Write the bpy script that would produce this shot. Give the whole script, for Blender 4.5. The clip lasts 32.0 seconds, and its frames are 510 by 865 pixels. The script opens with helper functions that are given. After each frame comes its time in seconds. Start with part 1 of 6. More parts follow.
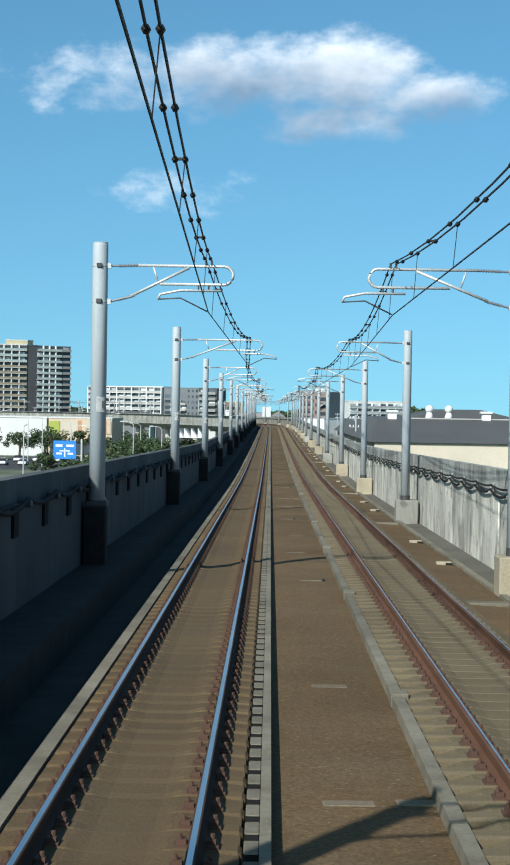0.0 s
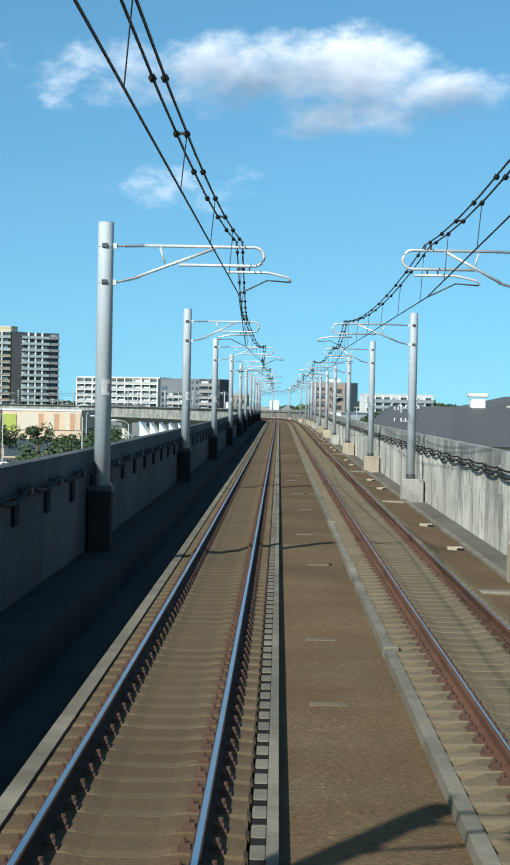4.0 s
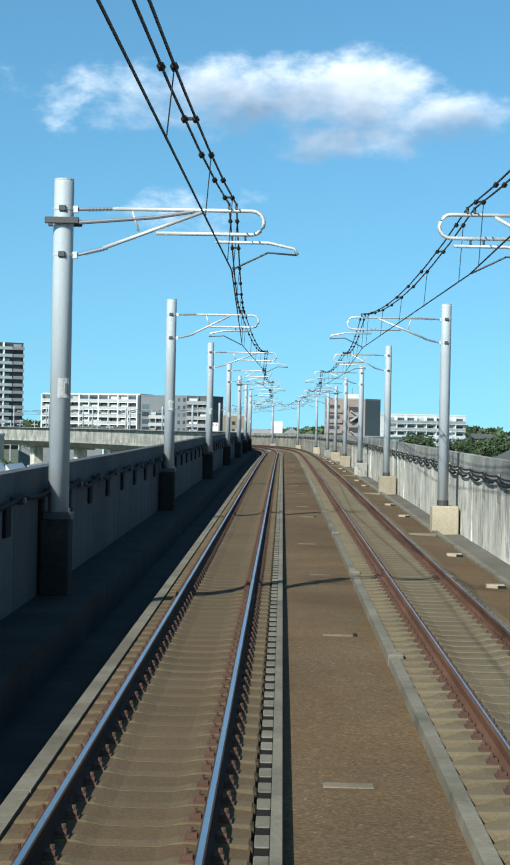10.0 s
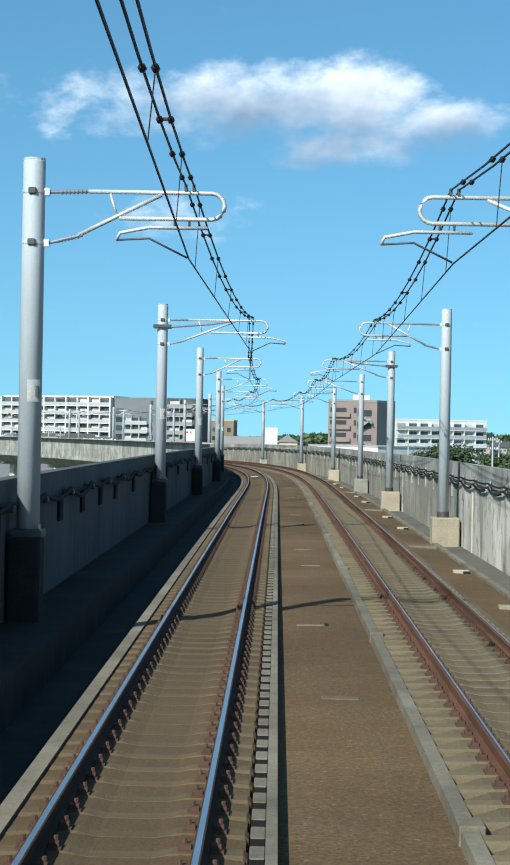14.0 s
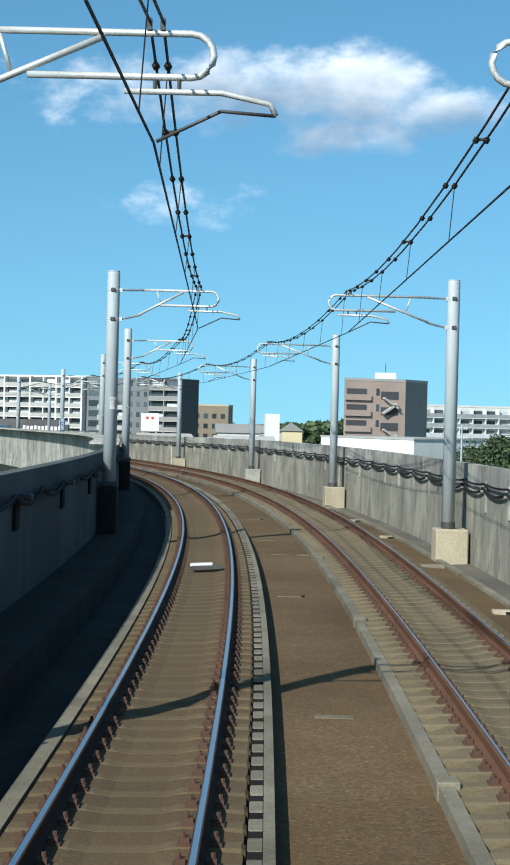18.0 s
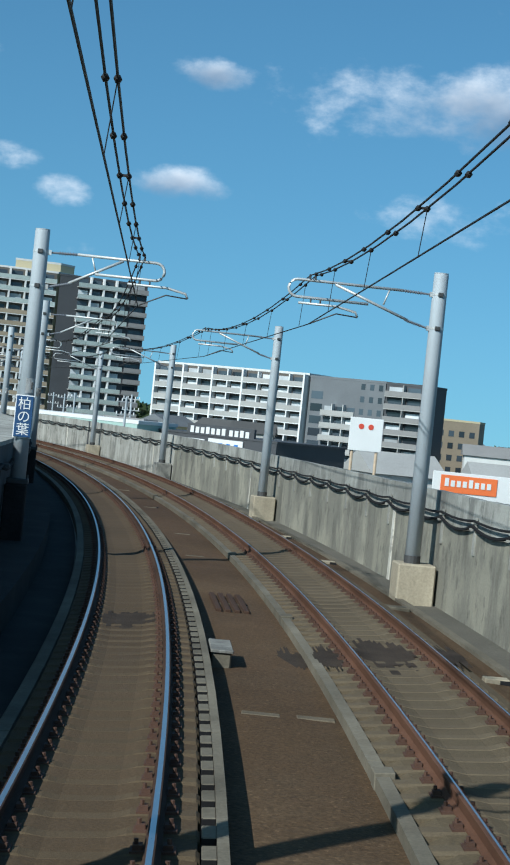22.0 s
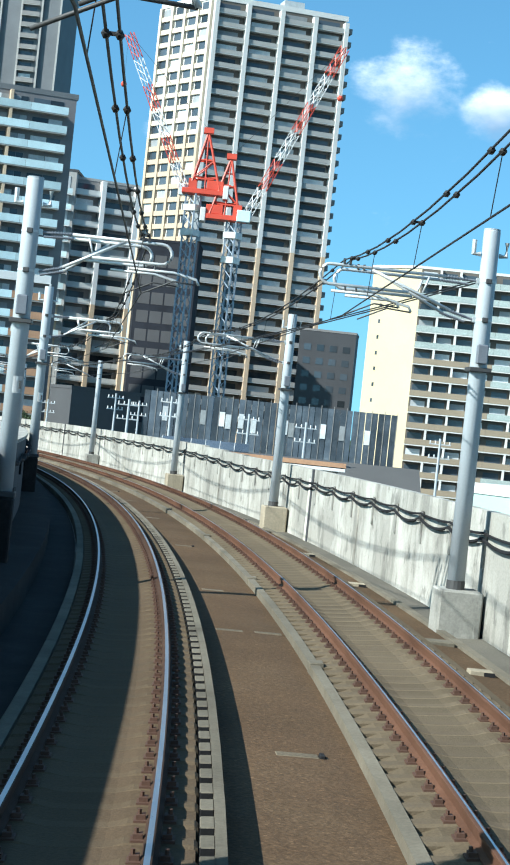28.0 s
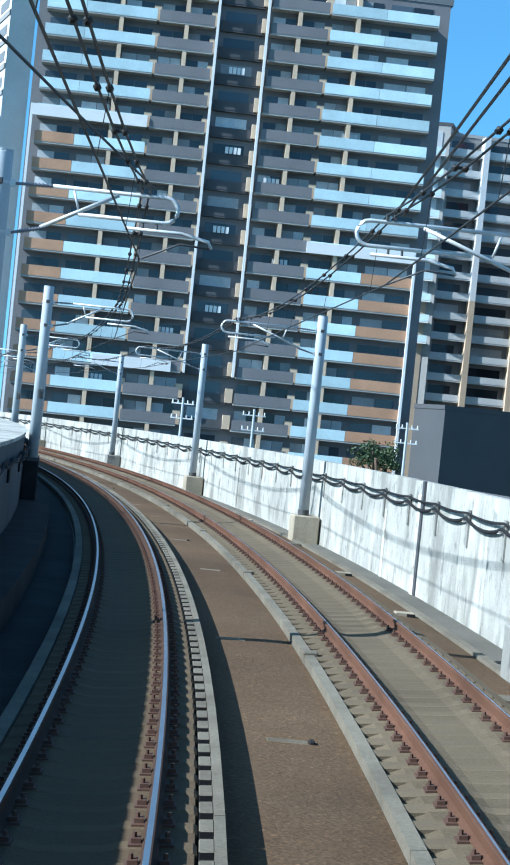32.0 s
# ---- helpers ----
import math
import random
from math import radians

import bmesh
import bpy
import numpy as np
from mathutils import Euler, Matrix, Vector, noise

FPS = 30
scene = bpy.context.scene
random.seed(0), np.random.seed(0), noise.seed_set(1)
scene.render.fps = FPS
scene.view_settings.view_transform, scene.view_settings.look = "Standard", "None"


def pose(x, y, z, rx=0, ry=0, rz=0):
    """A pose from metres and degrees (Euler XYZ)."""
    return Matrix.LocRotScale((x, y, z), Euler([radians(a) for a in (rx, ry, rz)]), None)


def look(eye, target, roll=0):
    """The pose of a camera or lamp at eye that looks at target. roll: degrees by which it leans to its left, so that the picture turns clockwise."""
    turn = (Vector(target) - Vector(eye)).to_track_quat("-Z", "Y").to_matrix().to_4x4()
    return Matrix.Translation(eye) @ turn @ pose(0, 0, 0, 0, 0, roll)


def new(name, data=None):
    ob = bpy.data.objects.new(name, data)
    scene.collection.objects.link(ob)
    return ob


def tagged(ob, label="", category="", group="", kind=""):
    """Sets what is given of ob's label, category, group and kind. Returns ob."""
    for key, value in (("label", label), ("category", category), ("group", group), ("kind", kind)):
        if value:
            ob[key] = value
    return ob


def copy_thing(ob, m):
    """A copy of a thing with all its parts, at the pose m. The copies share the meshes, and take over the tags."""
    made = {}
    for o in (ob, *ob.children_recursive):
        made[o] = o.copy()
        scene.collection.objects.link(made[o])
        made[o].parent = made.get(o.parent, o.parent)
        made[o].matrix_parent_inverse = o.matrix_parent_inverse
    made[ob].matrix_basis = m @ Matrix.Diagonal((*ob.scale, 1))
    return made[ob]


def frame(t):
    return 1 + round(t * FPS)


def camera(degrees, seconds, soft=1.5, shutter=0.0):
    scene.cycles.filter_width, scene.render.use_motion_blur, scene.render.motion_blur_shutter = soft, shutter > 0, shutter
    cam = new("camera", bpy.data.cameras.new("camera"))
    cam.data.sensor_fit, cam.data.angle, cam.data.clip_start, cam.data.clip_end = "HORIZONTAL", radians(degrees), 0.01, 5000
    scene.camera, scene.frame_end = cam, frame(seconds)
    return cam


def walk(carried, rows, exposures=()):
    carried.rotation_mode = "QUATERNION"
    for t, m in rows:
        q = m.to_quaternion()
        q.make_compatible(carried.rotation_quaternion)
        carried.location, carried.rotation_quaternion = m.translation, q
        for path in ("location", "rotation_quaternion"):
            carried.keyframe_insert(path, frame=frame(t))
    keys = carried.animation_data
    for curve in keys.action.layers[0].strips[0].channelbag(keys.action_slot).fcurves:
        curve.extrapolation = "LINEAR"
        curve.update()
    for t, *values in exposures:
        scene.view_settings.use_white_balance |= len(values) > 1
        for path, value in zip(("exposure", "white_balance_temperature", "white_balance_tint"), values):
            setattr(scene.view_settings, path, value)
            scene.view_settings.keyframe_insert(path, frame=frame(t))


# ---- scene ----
# Track alignment: straight, transition and a left-hand curve, by station in metres
CURVE_IN, CURVE_FULL, BEND, CANT = 368.6, 430.1, 0.0025629, radians(4.67)
STEP = 0.5
STN = np.arange(-80.0, 1250.0, STEP)
_u = np.clip(STN - CURVE_IN, 0, None)
_len = CURVE_FULL - CURVE_IN
HEAD = np.where(STN < CURVE_FULL, BEND * _u * _u / (2 * _len), BEND * _len / 2 + BEND * (STN - CURVE_FULL))
_mid = (HEAD[1:] + HEAD[:-1]) / 2
PX = np.concatenate([[0], np.cumsum(-np.sin(_mid) * STEP)])
PY = np.concatenate([[0], np.cumsum(np.cos(_mid) * STEP)])
PX -= np.interp(0, STN, PX)
PY -= np.interp(0, STN, PY)
GRADE_S = np.arange(-50, 1000, 50.0)
GRADE_Z = np.array([2.149, 1.412, 0.712, 0.122, 0.0, -0.0, 0.061, 0.182, 0.145, -0.069, -0.183, -0.439, -0.524, -0.6, -0.71, -0.913, -1.12, -1.325, -1.531, -1.736, -1.942])
_gm = np.gradient(GRADE_Z, GRADE_S)


def level(s):
    """Rail level at a station, smooth between the grade points."""
    s = np.asarray(s, dtype=float)
    i = np.clip(np.searchsorted(GRADE_S, s) - 1, 0, len(GRADE_S) - 2)
    h = GRADE_S[i + 1] - GRADE_S[i]
    u = (s - GRADE_S[i]) / h
    u = np.clip(u, -0.3, 1.5)
    return ((2 * u**3 - 3 * u**2 + 1) * GRADE_Z[i] + (u**3 - 2 * u**2 + u) * h * _gm[i]
            + (-2 * u**3 + 3 * u**2) * GRADE_Z[i + 1] + (u**3 - u**2) * h * _gm[i + 1])


def ramp(s):
    return np.clip((s - CURVE_IN) / (CURVE_FULL - CURVE_IN), 0, 1)


def at(s, d, z=0.0, track=None):
    """World place at station s, d metres to the right of the first track's centre, z over rail level.
    track 0 or 1: d counts from that track's centre and the place leans with its cant."""
    h = np.interp(s, STN, HEAD)
    if track is not None:
        c = CANT * ramp(s)
        d, z = d * np.cos(c) - z * np.sin(c), 0.565 * np.sin(c) + d * np.sin(c) + z * np.cos(c)
        if track:
            d, z = d + GAP, z + 0.050 * ramp(s)
    return (np.interp(s, STN, PX) + d * np.cos(h), np.interp(s, STN, PY) + d * np.sin(h), level(s) + z)


GAP = 3.626


def spot(s, d, z=0.0, track=None, turn=0.0):
    """A pose at a station: x to the right, y along the track."""
    h = float(np.interp(s, STN, HEAD))
    p = at(s, d, z, track)
    lean = CANT * float(ramp(s)) if track is not None else 0.0
    return Matrix.Translation([float(v) for v in p]) @ Matrix.Rotation(h + turn, 4, "Z") @ Matrix.Rotation(-lean, 4, "Y")


# ---- camera ----
cam = camera(16.953, 32.0, soft=1.9)
PATH = [
    (0.0, 1.044, -0.000, 4.188, 0.533, -0.833, 0.940),
    (0.5, 1.044, 10.414, 4.038, 0.637, -0.747, 1.005),
    (1.0, 1.044, 20.838, 3.888, 0.557, -0.622, 1.009),
    (1.5, 1.044, 31.266, 3.741, 0.685, -0.769, 1.120),
    (2.0, 1.044, 41.693, 3.598, 0.666, -0.882, 1.255),
    (2.5, 1.044, 52.111, 3.461, 0.672, -0.956, 1.172),
    (3.0, 1.044, 62.515, 3.322, 0.643, -0.884, 1.140),
    (3.5, 1.044, 72.900, 3.184, 0.806, -1.045, 1.110),
    (4.0, 1.044, 83.258, 3.057, 0.812, -0.971, 1.075),
    (4.5, 1.044, 93.589, 2.950, 0.817, -0.844, 1.040),
    (5.0, 1.044, 103.896, 2.873, 0.823, -0.698, 1.004),
    (5.5, 1.044, 114.184, 2.826, 0.828, -0.600, 0.969),
    (6.0, 1.044, 124.457, 2.801, 0.824, -0.339, 0.820),
    (6.5, 1.044, 134.721, 2.790, 0.853, -0.331, 0.950),
    (7.0, 1.044, 144.980, 2.782, 0.843, -0.196, 1.021),
    (7.5, 1.044, 155.239, 2.771, 0.821, -0.248, 1.118),
    (8.0, 1.044, 165.503, 2.766, 0.924, -0.175, 1.127),
    (8.5, 1.044, 175.754, 2.765, 0.788, -0.111, 1.107),
    (9.0, 1.044, 185.980, 2.769, 0.977, -0.159, 0.955),
    (9.5, 1.044, 196.194, 2.774, 0.808, -0.191, 1.101),
    (10.0, 1.044, 206.410, 2.781, 0.926, -0.220, 1.102),
    (10.5, 1.044, 216.639, 2.790, 0.837, -0.073, 1.176),
    (11.0, 1.044, 226.894, 2.802, 0.826, -0.043, 1.182),
    (11.5, 1.044, 237.189, 2.816, 0.817, 0.032, 1.156),
    (12.0, 1.044, 247.536, 2.833, 0.770, 0.075, 1.114),
    (12.5, 1.044, 257.936, 2.855, 0.824, -0.043, 1.048),
    (13.0, 1.044, 268.377, 2.885, 0.871, -0.062, 0.924),
    (13.5, 1.044, 278.854, 2.916, 0.791, 0.011, 1.062),
    (14.0, 1.044, 289.359, 2.943, 0.760, 0.002, 1.075),
    (14.5, 1.044, 299.886, 2.959, 0.798, -0.033, 0.998),
    (15.0, 1.044, 310.428, 2.965, 0.789, -0.105, 0.999),
    (15.5, 1.044, 320.980, 2.963, 0.781, -0.179, 1.001),
    (16.0, 1.044, 331.534, 2.955, 0.772, -0.255, 1.002),
    (16.5, 1.044, 342.100, 2.939, 0.763, -0.335, 1.004),
    (17.0, 1.044, 352.687, 2.914, 0.771, -0.415, 1.012),
    (17.5, 1.044, 363.291, 2.874, 0.720, -0.282, 1.033),
    (18.0, 1.024, 373.907, 2.836, 0.832, -0.415, 1.393),
    (18.5, 0.958, 384.534, 2.805, 1.008, -0.338, 2.167),
    (19.0, 0.816, 395.166, 2.780, 1.443, -0.394, 2.763),
    (19.5, 0.550, 405.798, 2.766, 2.201, -0.381, 3.789),
    (20.0, 0.109, 416.419, 2.764, 3.212, -0.473, 4.653),
    (20.5, -0.555, 427.022, 2.766, 4.394, -0.488, 5.482),
    (21.0, -1.462, 437.603, 2.751, 5.887, -0.513, 5.770),
    (21.5, -2.643, 448.155, 2.722, 7.388, -0.477, 5.826),
    (22.0, -4.111, 458.673, 2.676, 8.844, -0.498, 5.865),
    (22.5, -5.865, 469.152, 2.618, 10.384, -0.407, 5.892),
    (23.0, -7.904, 479.588, 2.556, 11.961, -0.399, 6.073),
    (23.5, -10.230, 489.977, 2.499, 13.580, -0.425, 5.837),
    (24.0, -12.841, 500.314, 2.455, 15.119, -0.392, 5.771),
    (24.5, -15.739, 510.595, 2.427, 16.673, -0.294, 5.798),
    (25.0, -18.922, 520.809, 2.409, 18.227, -0.317, 5.685),
    (25.5, -22.388, 530.944, 2.395, 19.815, -0.268, 5.633),
    (26.0, -26.133, 540.989, 2.383, 21.390, -0.267, 5.670),
    (26.5, -30.154, 550.930, 2.367, 22.966, -0.245, 5.707),
    (27.0, -34.445, 560.758, 2.351, 24.542, -0.221, 5.744),
    (27.5, -39.003, 570.459, 2.336, 26.117, -0.203, 5.781),
    (28.0, -43.820, 580.024, 2.321, 27.633, -0.172, 5.958),
    (28.5, -48.894, 589.447, 2.303, 29.201, -0.140, 5.808),
    (29.0, -54.222, 598.724, 2.284, 30.726, -0.138, 5.967),
    (29.5, -59.801, 607.850, 2.264, 32.355, -0.188, 5.816),
    (30.0, -65.626, 616.819, 2.242, 33.903, -0.401, 5.894),
    (30.5, -71.694, 625.624, 2.217, 35.467, -0.473, 5.837),
    (31.0, -78.000, 634.260, 2.186, 37.041, -0.476, 5.878),
    (31.5, -84.540, 642.721, 2.149, 38.588, -0.410, 5.792),
    (32.0, -91.311, 651.000, 2.105, 40.136, -0.397, 5.759),
]
# seconds, stops, white balance
EXPOSURES = [(0, 0.39, 6000, 6), (3, 0.43, 6000, 6), (6, 0.58, 6000, 6), (14, 0.52, 6000, 6), (18, 0.47, 6000, 6), (20.8, 0.44, 5950, 6), (22, 0.08, 5650, 5), (23.5, 0.21, 5650, 4), (25.5, 0.5, 5650, 4), (28, 0.96, 5800, 4), (30, 0.76, 5800, 3), (31, 1.02, 5700, 3), (32, 1.04, 5150, 6)]
walk(cam, [(t, pose(x, y, z, 90 + pitch, -roll, yaw)) for t, x, y, z, yaw, pitch, roll in PATH], EXPOSURES)

# ---- light ----
SUN_EL, SUN_AZ = radians(35.5), radians(210)  # azimuth from which it shines, clockwise from +y
world = bpy.data.worlds.new("sky")
scene.world = world
world.use_nodes = True
nt = world.node_tree
nt.nodes.clear()


def wn(kind, **kw):
    n = nt.nodes.new(kind)
    for k, v in kw.items():
        if k == "operation":
            n.operation = v
    return n


def wmath(op, a, b=None, c=None):
    n = nt.nodes.new("ShaderNodeMath")
    n.operation = op
    for i, v in enumerate((a, b, c)):
        if v is None:
            continue
        if isinstance(v, (int, float)):
            n.inputs[i].default_value = v
        else:
            nt.links.new(v, n.inputs[i])
    return n.outputs[0]


sky = nt.nodes.new("ShaderNodeTexSky")
sky.sky_type = "NISHITA"
sky.sun_disc = False
sky.sun_elevation, sky.sun_rotation = SUN_EL, SUN_AZ
sky.air_density, sky.dust_density, sky.ozone_density, sky.altitude = 0.9, 1.2, 3.0, 0
geo = nt.nodes.new("ShaderNodeTexCoord")
lift = nt.nodes.new("ShaderNodeMapping")
lift.inputs["Location"].default_value, lift.inputs["Scale"].default_value = (0, 0, 0.10), (1, 1, 0.9)
nt.links.new(geo.outputs["Generated"], lift.inputs[0])
nt.links.new(lift.outputs[0], sky.inputs[0])
sep = nt.nodes.new("ShaderNodeSeparateXYZ")
nt.links.new(geo.outputs["Generated"], sep.inputs[0])
azim = wmath("MULTIPLY", wmath("ARCTAN2", sep.outputs[0], sep.outputs[1]), 57.2958)
elev = wmath("MULTIPLY", wmath("ARCSINE", sep.outputs[2]), 57.2958)
comb = nt.nodes.new("ShaderNodeCombineXYZ")
nt.links.new(azim, comb.inputs[0])
nt.links.new(wmath("MULTIPLY", elev, 1.6), comb.inputs[1])


def wnoise(scale, detail, rough):
    n = nt.nodes.new("ShaderNodeTexNoise")
    n.inputs["Scale"].default_value, n.inputs["Detail"].default_value, n.inputs["Roughness"].default_value = scale, detail, rough
    nt.links.new(comb.outputs[0], n.inputs["Vector"])
    return n.outputs[0]


fluff = wnoise(0.55, 7, 0.6)
soft_n = wnoise(0.22, 4, 0.55)
# cumulus clouds: azimuth, elevation, half width, half height, density
CLOUDS = [(-5.8, 10.8, 3.7, 1.25, 0.42), (-1.2, 10.9, 4.2, 1.55, 0.74), (2.3, 11.1, 3.0, 1.6, 1.0), (5.2, 10.3, 2.6, 1.1, 0.74), (2.0, 9.5, 3.4, 0.85, 0.66),
          (-3.4, 7.1, 2.4, 0.85, 0.24), (-12.2, 7.5, 1.8, 0.62, 0.66), (-11.4, 11.2, 1.5, 0.6, 0.66),
          (-17.8, 7.8, 1.3, 0.5, 0.32), (-16.1, 6.8, 1.0, 0.5, 0.42), (-21.2, 5.4, 0.9, 0.5, 0.3), (-23.6, 11.6, 2.1, 1.6, 0.62), (-20.4, 11.1, 2.0, 1.05, 0.74), (-30.5, 9.5, 1.7, 1.2, 0.5),
          (16.0, 9.0, 4.0, 1.2, 0.6), (30.0, 12.0, 6.0, 1.8, 0.7), (-60.0, 14.0, 9.0, 2.5, 0.7), (120.0, 16.0, 10.0, 2.5, 0.7)]
cover = None
under = None
for a0, e0, wa, we, den in CLOUDS:
    dx = wmath("DIVIDE", wmath("SUBTRACT", azim, a0), wa)
    dy = wmath("DIVIDE", wmath("SUBTRACT", elev, e0), we)
    r2 = wmath("ADD", wmath("MULTIPLY", dx, dx), wmath("MULTIPLY", dy, dy))
    v = wmath("MULTIPLY", wmath("MAXIMUM", wmath("SUBTRACT", 1.0, r2), -1.0), den)
    cover = v if cover is None else wmath("MAXIMUM", cover, v)
    if den > 0.6:
        lo = wmath("SUBTRACT", wmath("MULTIPLY", dy, -0.5), wmath("MULTIPLY", r2, 0.35))
        under = lo if under is None else wmath("MAXIMUM", under, lo)
dens = wmath("ADD", cover, wmath("MULTIPLY", wmath("SUBTRACT", fluff, 0.5), 1.7))
mr = nt.nodes.new("ShaderNodeMapRange")
mr.interpolation_type = "SMOOTHSTEP"
nt.links.new(dens, mr.inputs[0])
mr.inputs[1].default_value, mr.inputs[2].default_value, mr.inputs[3].default_value, mr.inputs[4].default_value = 0.0, 1.0, 0.0, 1.0
shade = nt.nodes.new("ShaderNodeMapRange")
nt.links.new(wmath("ADD", under, wmath("MULTIPLY", wmath("SUBTRACT", soft_n, 0.5), 1.2)), shade.inputs[0])
shade.inputs[1].default_value, shade.inputs[2].default_value, shade.inputs[3].default_value, shade.inputs[4].default_value = -0.42, 0.22, 0.0, 1.0
ccol = nt.nodes.new("ShaderNodeMix")
ccol.data_type = "RGBA"
nt.links.new(shade.outputs[0], ccol.inputs[0])
ccol.inputs[6].default_value, ccol.inputs[7].default_value = (9.0, 9.0, 9.0, 1), (2.1, 2.9, 3.9, 1)
tint = nt.nodes.new("ShaderNodeMix")
tint.data_type, tint.blend_type = "RGBA", "MULTIPLY"
tint.inputs[0].default_value = 1.0
nt.links.new(sky.outputs[0], tint.inputs[6])
tint.inputs[7].default_value = (0.68, 1.0, 0.945, 1)
mixc = nt.nodes.new("ShaderNodeMix")
mixc.data_type = "RGBA"
nt.links.new(wmath("MULTIPLY", mr.outputs[0], 0.93), mixc.inputs[0])
nt.links.new(tint.outputs[2], mixc.inputs[6])
nt.links.new(ccol.outputs[2], mixc.inputs[7])
bg = nt.nodes.new("ShaderNodeBackground")
bg.inputs[1].default_value = 0.1056
nt.links.new(mixc.outputs[2], bg.inputs[0])
wout = nt.nodes.new("ShaderNodeOutputWorld")
nt.links.new(bg.outputs[0], wout.inputs[0])

sun = new("sun", bpy.data.lights.new("sun", "SUN"))
sun.data.energy, sun.data.angle, sun.data.color = 5.0, radians(0.55), (1.0, 0.93, 0.82)
sun.matrix_world = look((0, 0, 100), (-math.sin(SUN_AZ) * math.cos(SUN_EL) * 50, -math.cos(SUN_AZ) * math.cos(SUN_EL) * 50, 100 - math.sin(SUN_EL) * 50))
tagged(sun, "low afternoon sun in a blue sky", "sun")


# ---- materials ----
def material(name, color, rough=0.8, metal=0.0, spots=0.25, size=3.0, fine=40.0, fine_amt=0.12, bump=0.15, streak=0.0, streak_col=(0.05, 0.05, 0.045, 1), per_object=0.0,
             island=0.0, alt=None, alt_amt=0.0, specks=0.0, curve_tint=None):
    """Painted or mineral surface: large stains, fine grain, vertical streaks and small relief, in metres."""
    m = bpy.data.materials.new(name)
    m.use_nodes = True
    t = m.node_tree
    bs = t.nodes["Principled BSDF"]
    co = t.nodes.new("ShaderNodeTexCoord")
    gp = t.nodes.new("ShaderNodeNewGeometry")

    def noise_tex(scale, detail=4, rough_=0.6, vec=None):
        n = t.nodes.new("ShaderNodeTexNoise")
        n.inputs["Scale"].default_value, n.inputs["Detail"].default_value, n.inputs["Roughness"].default_value = scale, detail, rough_
        t.links.new(vec if vec else gp.outputs["Position"], n.inputs["Vector"])
        return n.outputs[0]

    def rng(src, a, b, lo, hi):
        n = t.nodes.new("ShaderNodeMapRange")
        t.links.new(src, n.inputs[0])
        n.inputs[1].default_value, n.inputs[2].default_value, n.inputs[3].default_value, n.inputs[4].default_value = a, b, lo, hi
        return n.outputs[0]

    def mul(a, b):
        n = t.nodes.new("ShaderNodeMath")
        n.operation = "MULTIPLY"
        for i, v in enumerate((a, b)):
            if isinstance(v, float):
                n.inputs[i].default_value = v
            else:
                t.links.new(v, n.inputs[i])
        return n.outputs[0]

    big = rng(noise_tex(1.0 / size, 5), 0.3, 0.7, 1 - spots, 1 + spots)
    grain = noise_tex(fine, 3)
    val = mul(big, rng(grain, 0.25, 0.75, 1 - fine_amt, 1 + fine_amt))
    if per_object:
        oi = t.nodes.new("ShaderNodeObjectInfo")
        val = mul(val, rng(oi.outputs["Random"], 0, 1, 1 - per_object, 1 + per_object))
    if island:
        val = mul(val, rng(gp.outputs["Random Per Island"], 0, 1, 1 - island, 1 + island))
    base = t.nodes.new("ShaderNodeRGB")
    base.outputs[0].default_value = (*color, 1)
    src = base.outputs[0]
    if alt:
        mx = t.nodes.new("ShaderNodeMix")
        mx.data_type = "RGBA"
        t.links.new(rng(noise_tex(2.3 / size, 6, 0.7), 0.45, 0.65, 0, alt_amt), mx.inputs[0])
        t.links.new(src, mx.inputs[6])
        mx.inputs[7].default_value = (*alt, 1)
        src = mx.outputs[2]
    if curve_tint:
        # darker brown tint along the curve, strongest at y 515 to 560
        sx = t.nodes.new("ShaderNodeSeparateXYZ")
        t.links.new(gp.outputs["Position"], sx.inputs[0])
        mx = t.nodes.new("ShaderNodeMix")
        mx.data_type = "RGBA"
        t.links.new(mul(mul(rng(sx.outputs[1], 430, 515, 0, 0.9), rng(sx.outputs[1], 560, 610, 1.0, 0.55)), rng(noise_tex(0.35, 5, 0.65), 0.3, 0.6, 0.7, 1.0)), mx.inputs[0])
        t.links.new(src, mx.inputs[6])
        mx.inputs[7].default_value = (*curve_tint, 1)
        src = mx.outputs[2]
    if streak:
        mp = t.nodes.new("ShaderNodeMapping")
        mp.inputs["Scale"].default_value = (1.5, 1.5, 0.1)
        t.links.new(gp.outputs["Position"], mp.inputs[0])
        mx = t.nodes.new("ShaderNodeMix")
        mx.data_type = "RGBA"
        t.links.new(rng(noise_tex(1.3, 6, 0.7, mp.outputs[0]), 0.46, 0.72, 0, streak), mx.inputs[0])
        t.links.new(src, mx.inputs[6])
        mx.inputs[7].default_value = streak_col
        src = mx.outputs[2]
    if specks:
        vo = t.nodes.new("ShaderNodeTexVoronoi")
        vo.inputs["Scale"].default_value = 34.0
        t.links.new(gp.outputs["Position"], vo.inputs["Vector"])
        sv = t.nodes.new("ShaderNodeSeparateColor")
        t.links.new(vo.outputs["Color"], sv.inputs[0])
        val = mul(val, rng(sv.outputs[0], 0.0, 1.0, 1 - specks * 0.6, 1 + specks * 0.6))
        val = mul(val, rng(sv.outputs[1], 0.93, 1.0, 1.0, 1 + specks * 1.8))
    vm = t.nodes.new("ShaderNodeVectorMath")
    vm.operation = "SCALE"
